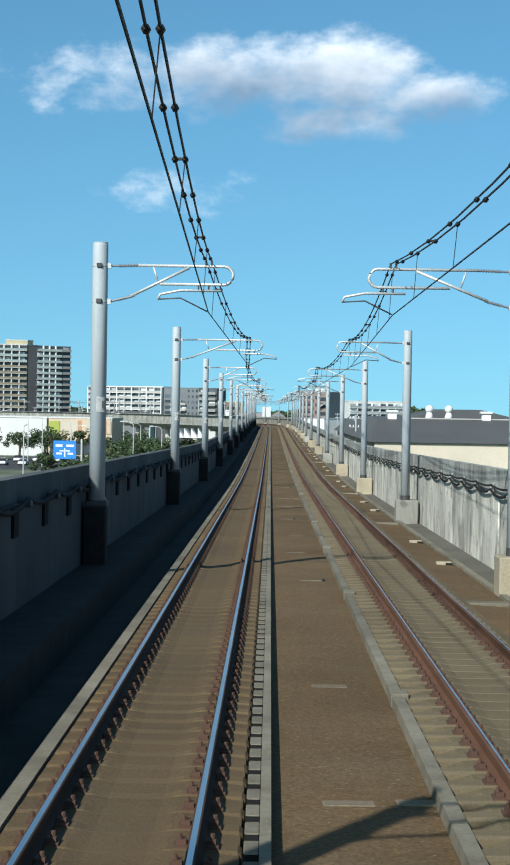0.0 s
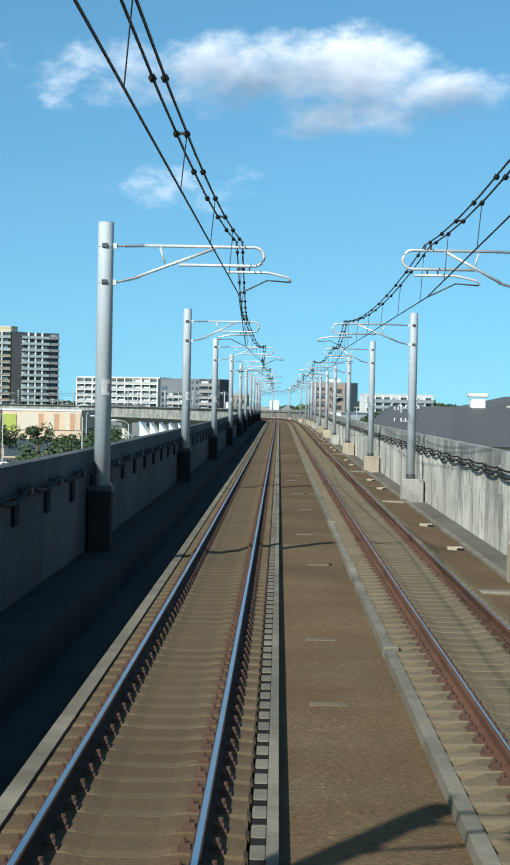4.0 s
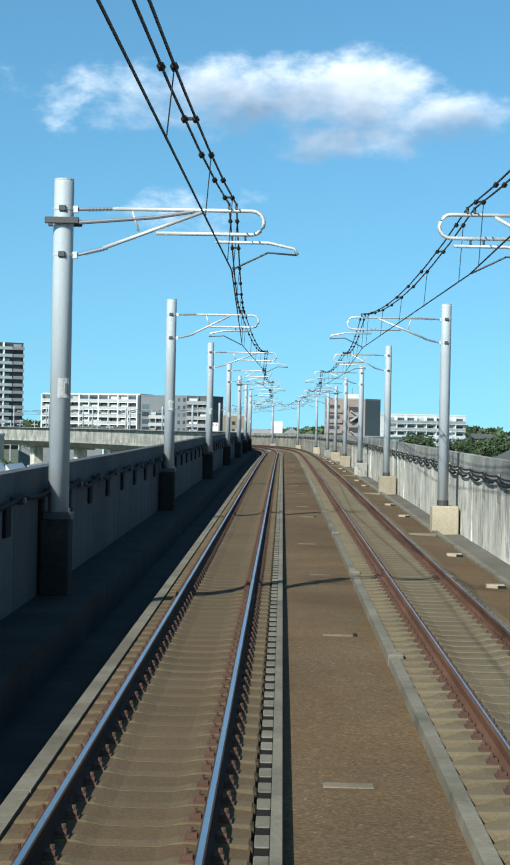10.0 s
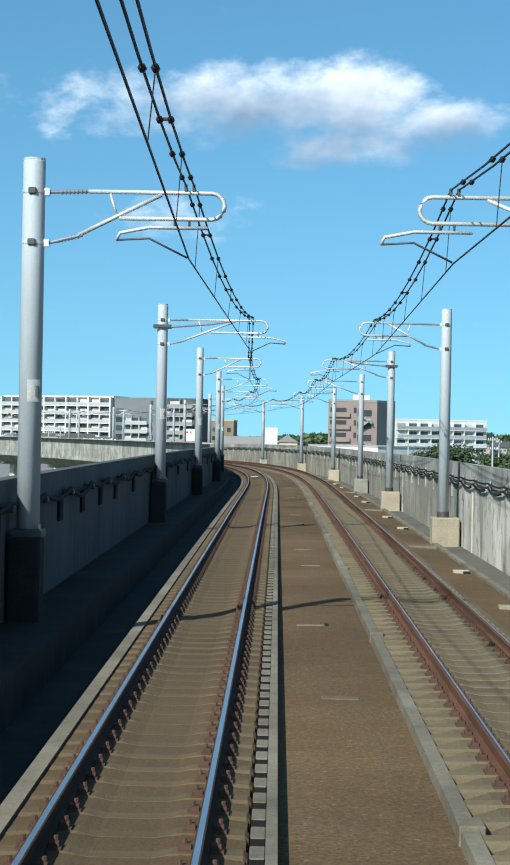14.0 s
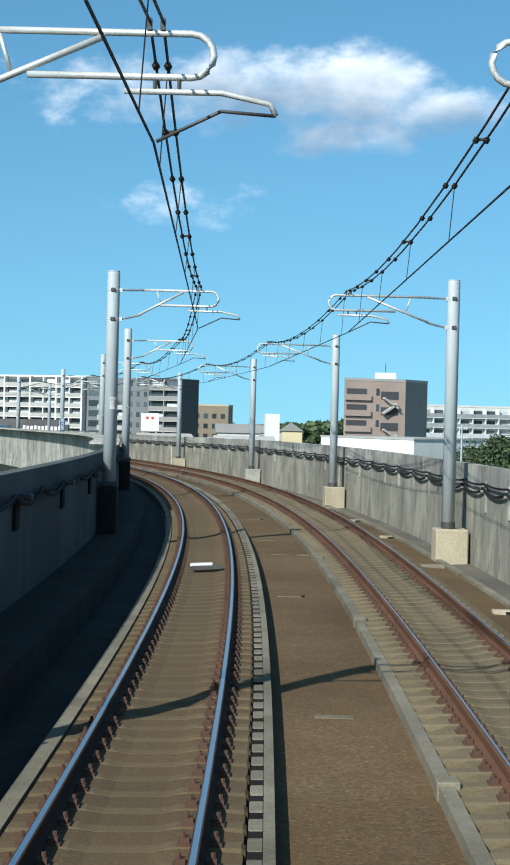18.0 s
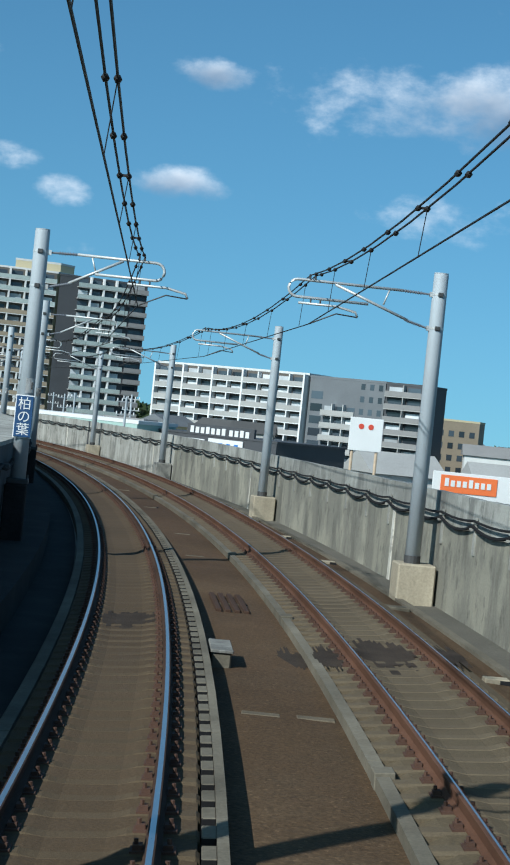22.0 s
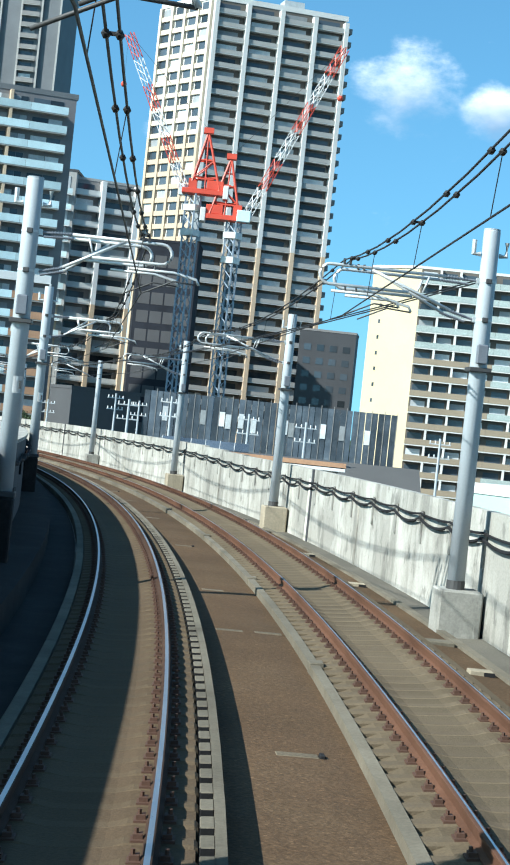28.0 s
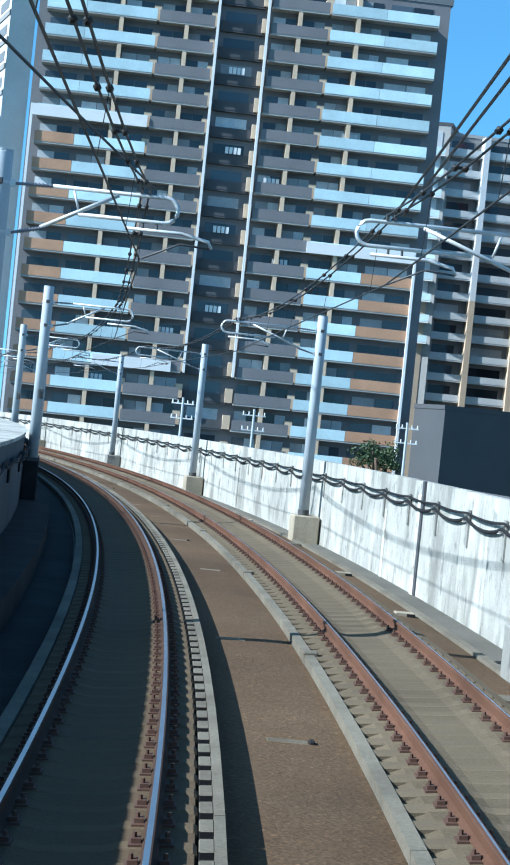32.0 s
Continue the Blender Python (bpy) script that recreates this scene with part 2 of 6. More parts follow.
    t.links.new(src, vm.inputs[0])
    t.links.new(val, vm.inputs["Scale"])
    t.links.new(vm.outputs[0], bs.inputs["Base Color"])
    bs.inputs["Metallic"].default_value = metal
    if rough >= 0.85:
        bs.inputs["Specular IOR Level"].default_value = 0.15
    t.links.new(rng(grain, 0.2, 0.8, max(0.02, rough - 0.1), min(1, rough + 0.1)), bs.inputs["Roughness"])
    if bump:
        b = t.nodes.new("ShaderNodeBump")
        b.inputs["Strength"].default_value, b.inputs["Distance"].default_value = bump, 0.02
        t.links.new(grain, b.inputs["Height"])
        t.links.new(b.outputs[0], bs.inputs["Normal"])
    return m


def glass_pane(name, color=(0.03, 0.04, 0.05), rough=0.06):
    m = bpy.data.materials.new(name)
    m.use_nodes = True
    t = m.node_tree
    bs = t.nodes["Principled BSDF"]
    oi = t.nodes.new("ShaderNodeObjectInfo")
    rp = t.nodes.new("ShaderNodeValToRGB")
    rp.color_ramp.elements[0].color = (*[c * 0.5 for c in color], 1)
    rp.color_ramp.elements[1].color = (*[min(1, c * 2.2) for c in color], 1)
    t.links.new(oi.outputs["Random"], rp.inputs[0])
    t.links.new(rp.outputs[0], bs.inputs["Base Color"])
    bs.inputs["Roughness"].default_value = rough
    bs.inputs["IOR"].default_value = 1.5
    return m


M = {}
M["ballast"] = material("brown_track_bed", (0.099, 0.064, 0.032), 0.95, spots=0.24, size=5, fine=22, fine_amt=0.3, bump=0.6, alt=(0.116, 0.083, 0.047), alt_amt=0.7, specks=0.3, curve_tint=(0.064, 0.038, 0.023))
M["sleeper"] = material("dusty_concrete_sleeper", (0.106, 0.074, 0.039), 0.95, spots=0.15, size=3, fine=45, fine_amt=0.2, bump=0.3, per_object=0.06, alt=(0.088, 0.067, 0.043), alt_amt=0.6, curve_tint=(0.069, 0.049, 0.032))
M["sleeper_far"] = material("dusty_concrete_sleeper_rows", (0.108, 0.081, 0.046), 0.95, spots=0.15, size=3, fine=45, fine_amt=0.2, bump=0.3, island=0.06, alt=(0.088, 0.067, 0.043), alt_amt=0.6, curve_tint=(0.069, 0.049, 0.032))
M["fill"] = material("dust_between_sleepers", (0.096, 0.066, 0.036), 0.95, spots=0.18, size=5, fine=30, fine_amt=0.25, bump=0.4, alt=(0.082, 0.06, 0.038), alt_amt=0.6, curve_tint=(0.069, 0.049, 0.032))
M["fill_tan"] = material("tan_dust_between_sleepers", (0.125, 0.1, 0.06), 0.95, spots=0.2, size=4, fine=30, fine_amt=0.25, bump=0.4, alt=(0.1, 0.078, 0.048), alt_amt=0.6, curve_tint=(0.085, 0.063, 0.042))
M["sleeper_tan"] = material("tan_dusty_sleeper", (0.132, 0.106, 0.066), 0.95, spots=0.15, size=3, fine=45, fine_amt=0.2, bump=0.3, per_object=0.06, alt=(0.105, 0.083, 0.053), alt_amt=0.6, curve_tint=(0.088, 0.066, 0.045))
M["kerb"] = material("grey_concrete_kerb", (0.165, 0.15, 0.115), 0.9, spots=0.3, size=2, fine=25, fine_amt=0.2, bump=0.3, per_object=0.12, alt=(0.11, 0.095, 0.07), alt_amt=0.7, curve_tint=(0.115, 0.1, 0.075))
M["deck"] = material("grimy_gutter_slab", (0.105, 0.097, 0.08), 0.95, spots=0.25, size=4, fine=25, fine_amt=0.25, bump=0.4)


def stained(name, pale, base, grime, amount, per_object=0.12):
    """Old cast concrete: pale patches, drips running down, blotches of dark grime."""
    m = bpy.data.materials.new(name)
    m.use_nodes = True
    t = m.node_tree
    bs = t.nodes["Principled BSDF"]
    gp = t.nodes.new("ShaderNodeNewGeometry")
    oi = t.nodes.new("ShaderNodeObjectInfo")

    def field(sx, sz, a, b, lo, hi, detail=5):
        mp = t.nodes.new("ShaderNodeMapping")
        mp.inputs["Scale"].default_value = (sx, sx, sz)
        t.links.new(gp.outputs["Position"], mp.inputs[0])
        n = t.nodes.new("ShaderNodeTexNoise")
        n.inputs["Scale"].default_value, n.inputs["Detail"].default_value, n.inputs["Roughness"].default_value = 1.0, detail, 0.62
        t.links.new(mp.outputs[0], n.inputs["Vector"])
        r = t.nodes.new("ShaderNodeMapRange")
        r.interpolation_type = "SMOOTHSTEP"
        t.links.new(n.outputs[0], r.inputs[0])
        for i, v in enumerate((a, b, lo, hi)):
            r.inputs[i + 1].default_value = v
        return r.outputs[0], n.outputs[0]

    def mix(fac, a, b):
        x = t.nodes.new("ShaderNodeMix")
        x.data_type = "RGBA"
        t.links.new(fac, x.inputs[0])
        for i, v in ((6, a), (7, b)):
            if isinstance(v, tuple):
                x.inputs[i].default_value = (*v, 1)
            else:
                t.links.new(v, x.inputs[i])
        return x.outputs[2]

    col = mix(field(0.55, 0.45, 0.46, 0.6, 0.0, 1.0)[0], base, pale)
    col = mix(field(0.75, 0.3, 0.5, 0.64, 0.0, 0.7 * amount)[0], col, grime)
    col = mix(field(2.1, 0.42, 0.54, 0.68, 0.0, 0.42 * amount)[0], col, grime)
    col = mix(field(2.4, 1.6, 0.56, 0.66, 0.0, 0.6 * amount)[0], col, tuple(c * 0.75 for c in grime))
    col = mix(field(6.0, 0.8, 0.62, 0.7, 0.0, 0.45)[0], col, tuple(min(0.75, c * 1.25) for c in pale))
    fine, raw = field(22.0, 22.0, 0.3, 0.7, 0.9, 1.1, 3)
    rnd = t.nodes.new("ShaderNodeMapRange")
    t.links.new(oi.outputs["Random"], rnd.inputs[0])
    rnd.inputs[3].default_value, rnd.inputs[4].default_value = 1 - per_object, 1 + per_object
    ml = t.nodes.new("ShaderNodeMath")
    ml.operation = "MULTIPLY"
    t.links.new(fine, ml.inputs[0])
    t.links.new(rnd.outputs[0], ml.inputs[1])
    vm = t.nodes.new("ShaderNodeVectorMath")
    vm.operation = "SCALE"
    t.links.new(col, vm.inputs[0])
    t.links.new(ml.outputs[0], vm.inputs["Scale"])
    t.links.new(vm.outputs[0], bs.inputs["Base Color"])
    bs.inputs["Roughness"].default_value = 0.9
    b = t.nodes.new("ShaderNodeBump")
    b.inputs["Strength"].default_value, b.inputs["Distance"].default_value = 0.3, 0.02
    t.links.new(raw, b.inputs["Height"])
    t.links.new(b.outputs[0], bs.inputs["Normal"])
    return m


M["wall"] = stained("weathered_concrete_wall", (0.55, 0.525, 0.455), (0.41, 0.39, 0.335), (0.15, 0.145, 0.125), 1.0)
M["wall_clean"] = stained("greyish_white_concrete_wall", (0.39, 0.38, 0.34), (0.3, 0.29, 0.255), (0.135, 0.13, 0.112), 0.95)
M["wall_grey"] = stained("streaked_grey_concrete_wall", (0.27, 0.255, 0.2), (0.19, 0.18, 0.145), (0.1, 0.095, 0.078), 0.9)
M["wall_top"] = stained("mottled_grey_concrete", (0.33, 0.325, 0.29), (0.225, 0.22, 0.195), (0.105, 0.102, 0.092), 1.0)
M["netting"] = material("black_site_netting", (0.022, 0.025, 0.033), 0.9, spots=0.2, size=3, bump=0)
M["slot_black"] = material("black_slot_fill", (0.012, 0.012, 0.013), 0.95, spots=0.2, size=1, bump=0.2)
# left parapet concrete, its colour darkened for the shade it stands in
M["wall_shade"] = material("shade_dark_concrete_wall", (0.078, 0.083, 0.087), 0.95, spots=0.25, size=3, fine=18, fine_amt=0.15, bump=0.25, streak=0.7, streak_col=(0.06, 0.06, 0.055, 1), per_object=0.1)
# near-black concrete: the shade below the left parapet is put into the colour
M["concrete_shade"] = material("deep_shade_concrete", (0.02, 0.02, 0.02), 0.95, spots=0.25, size=2, fine=20, fine_amt=0.25, bump=0.3, alt=(0.04, 0.038, 0.036), alt_amt=0.5)
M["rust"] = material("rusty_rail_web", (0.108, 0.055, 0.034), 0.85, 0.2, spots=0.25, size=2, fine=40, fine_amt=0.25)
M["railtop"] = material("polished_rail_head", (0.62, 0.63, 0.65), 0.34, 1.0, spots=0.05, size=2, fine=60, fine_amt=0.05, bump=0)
M["rust_dark"] = material("dark_rust_rail_web", (0.06, 0.036, 0.025), 0.85, 0.2, spots=0.25, size=2, fine=40, fine_amt=0.25)
M["clip"] = material("rusty_rail_fastening", (0.085, 0.045, 0.03), 0.8, 0.3, spots=0.2, size=1)
M["pole"] = material("pale_grey_concrete_pole", (0.37, 0.405, 0.43), 0.6, spots=0.09, size=2, fine=30, fine_amt=0.06, bump=0.08, streak=0.4, streak_col=(0.29, 0.31, 0.32, 1))
M["galv"] = material("galvanised_steel_tube", (0.5, 0.52, 0.52), 0.45, 0.35, spots=0.1, size=1, bump=0.05, alt=(0.35, 0.27, 0.2), alt_amt=0.3)
M["steel_dark"] = material("dark_weathered_steel", (0.06, 0.06, 0.06), 0.6, 0.4, spots=0.2, size=1)
M["wire"] = material("dark_copper_wire", (0.03, 0.028, 0.027), 0.6, 0.5, spots=0.1, size=1, bump=0)
M["insul"] = material("grey_blue_insulator", (0.14, 0.15, 0.17), 0.35, spots=0.1, size=1, bump=0)
M["cable"] = material("black_rubber_cable", (0.016, 0.016, 0.017), 0.88, spots=0.15, size=1, bump=0.05)
M["plinth"] = material("tan_concrete_plinth", (0.31, 0.27, 0.2), 0.9, spots=0.2, size=1.5, fine=22, fine_amt=0.18, bump=0.3, streak=0.5, streak_col=(0.2, 0.17, 0.12, 1), per_object=0.15)
M["white"] = material("white_paint", (0.66, 0.66, 0.65), 0.6, spots=0.05, size=2, bump=0)
M["ground"] = material("town_ground", (0.12, 0.125, 0.1), 0.95, spots=0.3, size=25, fine=1.5, fine_amt=0.2, bump=0, alt=(0.06, 0.085, 0.035), alt_amt=0.9)
M["asphalt"] = material("asphalt", (0.055, 0.055, 0.058), 0.9, spots=0.15, size=8, bump=0.1)


# ---- mesh helpers ----
def mesh_of(bm, name, mat, smooth=False):
    me = bpy.data.meshes.new(name)
    bm.to_mesh(me)
    bm.free()
    for m in (mat if isinstance(mat, (list, tuple)) else [mat]):
        me.materials.append(m)
    if smooth:
        for p in me.polygons:
            p.use_smooth = True
    return me


def part(name, data, mat, parent, label="", m=None, smooth=False):
    """One mesh object under a thing or a part; data is a bmesh or a mesh."""
    me = data if isinstance(data, bpy.types.Mesh) else mesh_of(data, name, mat, smooth)
    ob = new(name, me)
    ob.parent = parent
    if m is not None:
        ob.matrix_local = m
    if label:
        ob["label"] = label
    return ob


def thing(name, label, category, m=None, group="", kind="", data=None):
    ob = new(name, data)
    if m is not None:
        ob.matrix_world = m
    return tagged(ob, label, category, group, kind)


def box(bm, x0, x1, y0, y1, z0, z1, bevel=0.0, m=None):
    r = bmesh.ops.create_cube(bm, size=1.0)
    mat = Matrix.Translation(((x0 + x1) / 2, (y0 + y1) / 2, (z0 + z1) / 2)) @ Matrix.Diagonal((x1 - x0, y1 - y0, z1 - z0, 1))
    bmesh.ops.transform(bm, matrix=(m @ mat) if m else mat, verts=r["verts"])
    if bevel:
        es = list({e for v in r["verts"] for e in v.link_edges})
        bmesh.ops.bevel(bm, geom=es, offset=bevel, segments=1, affect="EDGES")
    return bm


def boxm(x0, x1, y0, y1, z0, z1, bevel=0.0):
    return box(bmesh.new(), x0, x1, y0, y1, z0, z1, bevel)


def tube(bm, pts, r, n=8, r1=None, cap=True):
    """A round tube along points."""
    pts = [Vector(p) for p in pts]
    rings = []
    for i, p in enumerate(pts):
        d = (pts[min(i + 1, len(pts) - 1)] - pts[max(i - 1, 0)]).normalized()
        a = Vector((0, 0, 1)) if abs(d.z) < 0.9 else Vector((1, 0, 0))
        u = d.cross(a).normalized()
        v = d.cross(u)
        rr = r if r1 is None else r + (r1 - r) * i / (len(pts) - 1)
        rings.append([bm.verts.new(p + (u * math.cos(k * math.tau / n) + v * math.sin(k * math.tau / n)) * rr) for k in range(n)])
    for a, b in zip(rings, rings[1:]):
        for k in range(n):
            bm.faces.new((a[k], a[(k + 1) % n], b[(k + 1) % n], b[k]))
    if cap:
        bm.faces.new(rings[0][::-1])
        bm.faces.new(rings[-1])
    return bm


def sweep(name, profile, s0, s1, step, track=None, closed=True, wobble=0.0):
    """Mesh of a cross-section (d, z) drawn along the line from station s0 to s1."""
    ss = np.linspace(s0, s1, max(2, int(round((s1 - s0) / step)) + 1))
    n = len(profile)
    cols = []
    for d, z in profile:
        x, y, zz = at(ss, np.full_like(ss, d), z, track)
        cols.append(np.stack([x, y, zz], 1))
    v = np.stack(cols, 1).reshape(-1, 3)
    k = np.arange(len(ss) - 1)[:, None] * n
    j = np.arange(n if closed else n - 1)[None, :]
    jn = (j + 1) % n
    f = np.stack([k + j, k + jn, k + n + jn, k + n + j], 2).reshape(-1, 4)
    faces = f.tolist()
    if closed:
        faces.append(list(range(n))[::-1])
        faces.append([(len(ss) - 1) * n + i for i in range(n)])
    me = bpy.data.meshes.new(name)
    me.from_pydata(v.tolist(), [], faces)
    bm = bmesh.new()
    bm.from_mesh(me)
    bmesh.ops.recalc_face_normals(bm, faces=bm.faces)
    bm.to_mesh(me)
    bm.free()
    return me


def stack(name, unit_v, unit_f, mats, mat):
    """Joins one small shape at many poses into one mesh."""
    uv = np.array([list(v) + [1.0] for v in unit_v])
    n = len(uv)
    vs, fs = [], []
    for i, m in enumerate(mats):
        vs.append((uv @ np.array(m).T)[:, :3])
        fs += [[i * n + a for a in f] for f in unit_f]
    me = bpy.data.meshes.new(name)
    me.from_pydata(np.concatenate(vs).tolist(), [], fs)
    me.materials.append(mat)
    return me


def shape_of(bm):
    bm.verts.ensure_lookup_table()
    bm.verts.index_update()
    v = [tuple(x.co) for x in bm.verts]
    f = [[x.index for x in fc.verts] for fc in bm.faces]
    bm.free()
    return v, f


END = 905.0  # how far the railway is built
NEAR0, NEAR1 = -20.0, END

# ---- viaduct and track ----
SLAB, MIDZ = -0.46, -0.29
deck = thing("viaduct_deck", "long curved concrete viaduct deck carrying two tracks", "viaduct", kind="structure")
dm = sweep("deck_slab", [(-2.95, SLAB), (7.0, SLAB), (7.0, SLAB - 0.5), (5.2, SLAB - 1.6), (-1.0, SLAB - 1.6), (-2.95, SLAB - 0.5)], NEAR0, END, 4.0)
dm.materials.append(M["wall_top"])

part("deck_slab", dm, None, deck)
for s in np.arange(-10, END, 26.0):
    bm = bmesh.new()
    box(bm, -1.2, 1.2, -1.0, 1.0, -9.5, -1.9, 0.08)
    box(bm, -3.0, 3.0, -1.1, 1.1, -2.6, -1.95, 0.08)
    part("pier", bm, M["wall"], deck, m=spot(s, 2.1, 0))

# brown strip between the tracks
mid = sweep("middle_bed", [(1.0, MIDZ), (1.5, MIDZ + 0.015), (2.1, MIDZ + 0.015), (2.62, MIDZ), (2.62, -0.55), (1.0, -0.55)], NEAR0, END, 2.0)
mid.materials.append(M["ballast"])
part("middle_bed", mid, None, deck, "brown gritty track bed strip")
side = sweep("side_bed", [(4.6, -0.31), (5.55, -0.36), (5.55, -0.5), (4.6, -0.5)], NEAR0, END, 2.0)
side.materials.append(M["ballast"])
part("side_bed", side, None, deck, "brown gritty track bed strip")
gut = sweep("gutter_kerb", [(5.55, -0.30), (5.70, -0.30), (5.70, -0.5), (5.55, -0.5)], NEAR0, END, 2.0)
gut.materials.append(M["kerb"])
part("gutter_kerb", gut, None, deck)
gf = sweep("gutter_floor", [(5.7, -0.43), (6.395, -0.4), (6.395, -0.5), (5.7, -0.5)], NEAR0, END, 2.0)
gf.materials.append(M["deck"])
part("gutter_floor", gf, None, deck, "grimy grey gutter floor")
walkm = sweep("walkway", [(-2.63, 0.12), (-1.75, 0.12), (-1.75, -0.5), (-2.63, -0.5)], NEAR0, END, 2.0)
walkm.materials.append(M["concrete_shade"])
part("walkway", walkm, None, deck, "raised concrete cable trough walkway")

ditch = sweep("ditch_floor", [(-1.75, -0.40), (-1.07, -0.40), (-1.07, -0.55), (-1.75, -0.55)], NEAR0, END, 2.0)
ditch.materials.append(M["concrete_shade"])
part("ditch_floor", ditch, None, deck, "slab strip beside the wall, coloured dark for shade")
RAIL = [(-0.033, 0.0), (-0.021, 0.004), (0.002, 0.004), (0.021, 0.004), (0.033, 0.0), (0.033, -0.03), (0.012, -0.045), (0.009, -0.12), (0.06, -0.14), (0.0625, -0.153), (-0.0625, -0.153), (-0.06, -0.14), (-0.009, -0.12), (-0.012, -0.045), (-0.033, -0.03)]
SLEEP = 0.6


def sleeper_mesh(end):
    """Concrete sleeper: raised rail seats and a dished middle; end: how far it reaches past the first rail."""
    bm = bmesh.new()
    prof = [(-end, -0.20), (0.03 - end, -0.175), (-0.42, -0.165), (-0.36, -0.168), (-0.29, -0.188), (-0.22, -0.2), (0.0, -0.203), (0.22, -0.2), (0.29, -0.188), (0.36, -0.168), (0.42, -0.165), (0.86, -0.175), (0.89, -0.20)]
    for y0, y1 in ((-0.14, 0.14),):
        rows = []
        for y, dz in ((y0, -0.022), (y0 + 0.05, 0), (y1 - 0.05, 0), (y1, -0.022)):
            rows.append([bm.verts.new((x, y, z + dz)) for x, z in prof])
        low = [[bm.verts.new((x, y, -0.36)) for x, z in prof] for y in (y0 - 0.01, y1 + 0.01)]
        seq = [low[0], *rows, low[1]]
        for a, b in zip(seq, seq[1:]):
            for i in range(len(prof) - 1):
                bm.faces.new((a[i], a[i + 1], b[i + 1], b[i]))
        for i in (0, len(prof) - 1):
            bm.faces.new([r[i] for r in seq] if i else [r[i] for r in seq][::-1])
    return bm


def fastening(bm):
    """Clip, bolt and baseplate beside a rail foot."""
    box(bm, -0.16, 0.16, -0.09, 0.09, -0.172, -0.150, 0.0)
    for sx in (-1, 1):
        box(bm, sx * 0.105 - 0.035, sx * 0.105 + 0.035, -0.05, 0.05, -0.155, -0.115)
        tube(bm, [(sx * 0.115, 0, -0.12), (sx * 0.115, 0, -0.078)], 0.018, 6)
    return bm


trackbeds = []
SLEEPERS = []
for k in (0, 1):
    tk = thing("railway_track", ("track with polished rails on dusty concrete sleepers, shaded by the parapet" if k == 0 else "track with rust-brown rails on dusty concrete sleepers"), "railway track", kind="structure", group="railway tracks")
    trackbeds.append(tk)
    for sd in (-1, 1):
        me = sweep("rail", [(d + sd * 0.5665, z) for d, z in RAIL], NEAR0, END, 1.0, track=k)
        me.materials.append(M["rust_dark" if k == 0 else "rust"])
        me.materials.append(M["railtop"])
        n = len(RAIL)
        for p in me.polygons:
            if len(p.vertices) == 4 and p.index % n in ((1, 2) if k == 0 else (2,)):
                p.material_index = 1
        part("rail", me, None, tk, "steel rail with polished head and rusty web")
    mid = -0.205 if k == 0 else -0.211
    inner = [(-0.62, -0.182), (-0.42, -0.174), (-0.34, -0.182), (-0.22, mid + 0.002), (0.0, mid), (0.22, mid + 0.002), (0.34, -0.182), (0.42, -0.174), (0.62, -0.182)]
    outer = [(0.872, -0.2), (0.885, -0.47)] if k == 0 else [(0.9, -0.205), (1.03, -0.24), (1.04, -0.47)]
    bed = sweep("dust_fill", [*([(-0.9, -0.52), (-0.895, -0.2)] if k == 0 else [(-1.075, -0.52), (-1.07, -0.27), (-0.9, -0.23), (-0.78, -0.188)]), *inner, *outer, (outer[-1][0], -0.52)], NEAR0, END, 2.0, track=k)
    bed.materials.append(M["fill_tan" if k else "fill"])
    part("dust_fill", bed, None, tk, "brown dust and grit between the sleepers")

SL = [shape_of(sleeper_mesh(end)) for end in (0.89, 1.05)]
SL_ME = []
for (sl_v, sl_f), tone in zip(SL, ("sleeper", "sleeper_tan")):
    sl_me = bpy.data.meshes.new("sleeper")
    sl_me.from_pydata(sl_v, [], sl_f)
    sl_me.materials.append(M[tone])
    SL_ME.append(sl_me)
fb = bmesh.new()
fastening(fb)
fs_v, fs_f = shape_of(fb)
for k in (0, 1):
    ss = np.arange(NEAR0 + 0.3, END, SLEEP)
    far = [spot(s, 0, 0, k) for s in ss]
    me = stack("fastenings", fs_v, fs_f, [spot(s, sd * 0.5665, 0, k) for s in ss if s < 790 for sd in (-1, 1)], M["clip"])
    ob = part("fastening", me, None, trackbeds[k], "rusty rail clips and bolts")
    ob["kind"] = "stuff"
    singles = [i for i, s in enumerate(ss) if 2 < s < 96]
    drop = set(singles)
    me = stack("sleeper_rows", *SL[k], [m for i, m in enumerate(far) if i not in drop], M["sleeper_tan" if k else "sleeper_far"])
    ob = part("sleeper_row", me, None, trackbeds[k], "dusty concrete sleepers")
    ob["kind"] = "stuff"
    SLEEPERS += [(trackbeds[k], SL_ME[k], far[i]) for i in singles]

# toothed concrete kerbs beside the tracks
def shade_steep_faces(me):
    # steep faces are coloured black for the shade between the kerb teeth
    me.materials.append(M["slot_black"])
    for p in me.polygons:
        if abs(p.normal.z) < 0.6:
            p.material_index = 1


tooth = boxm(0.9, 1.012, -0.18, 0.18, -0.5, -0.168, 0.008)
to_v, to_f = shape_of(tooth)
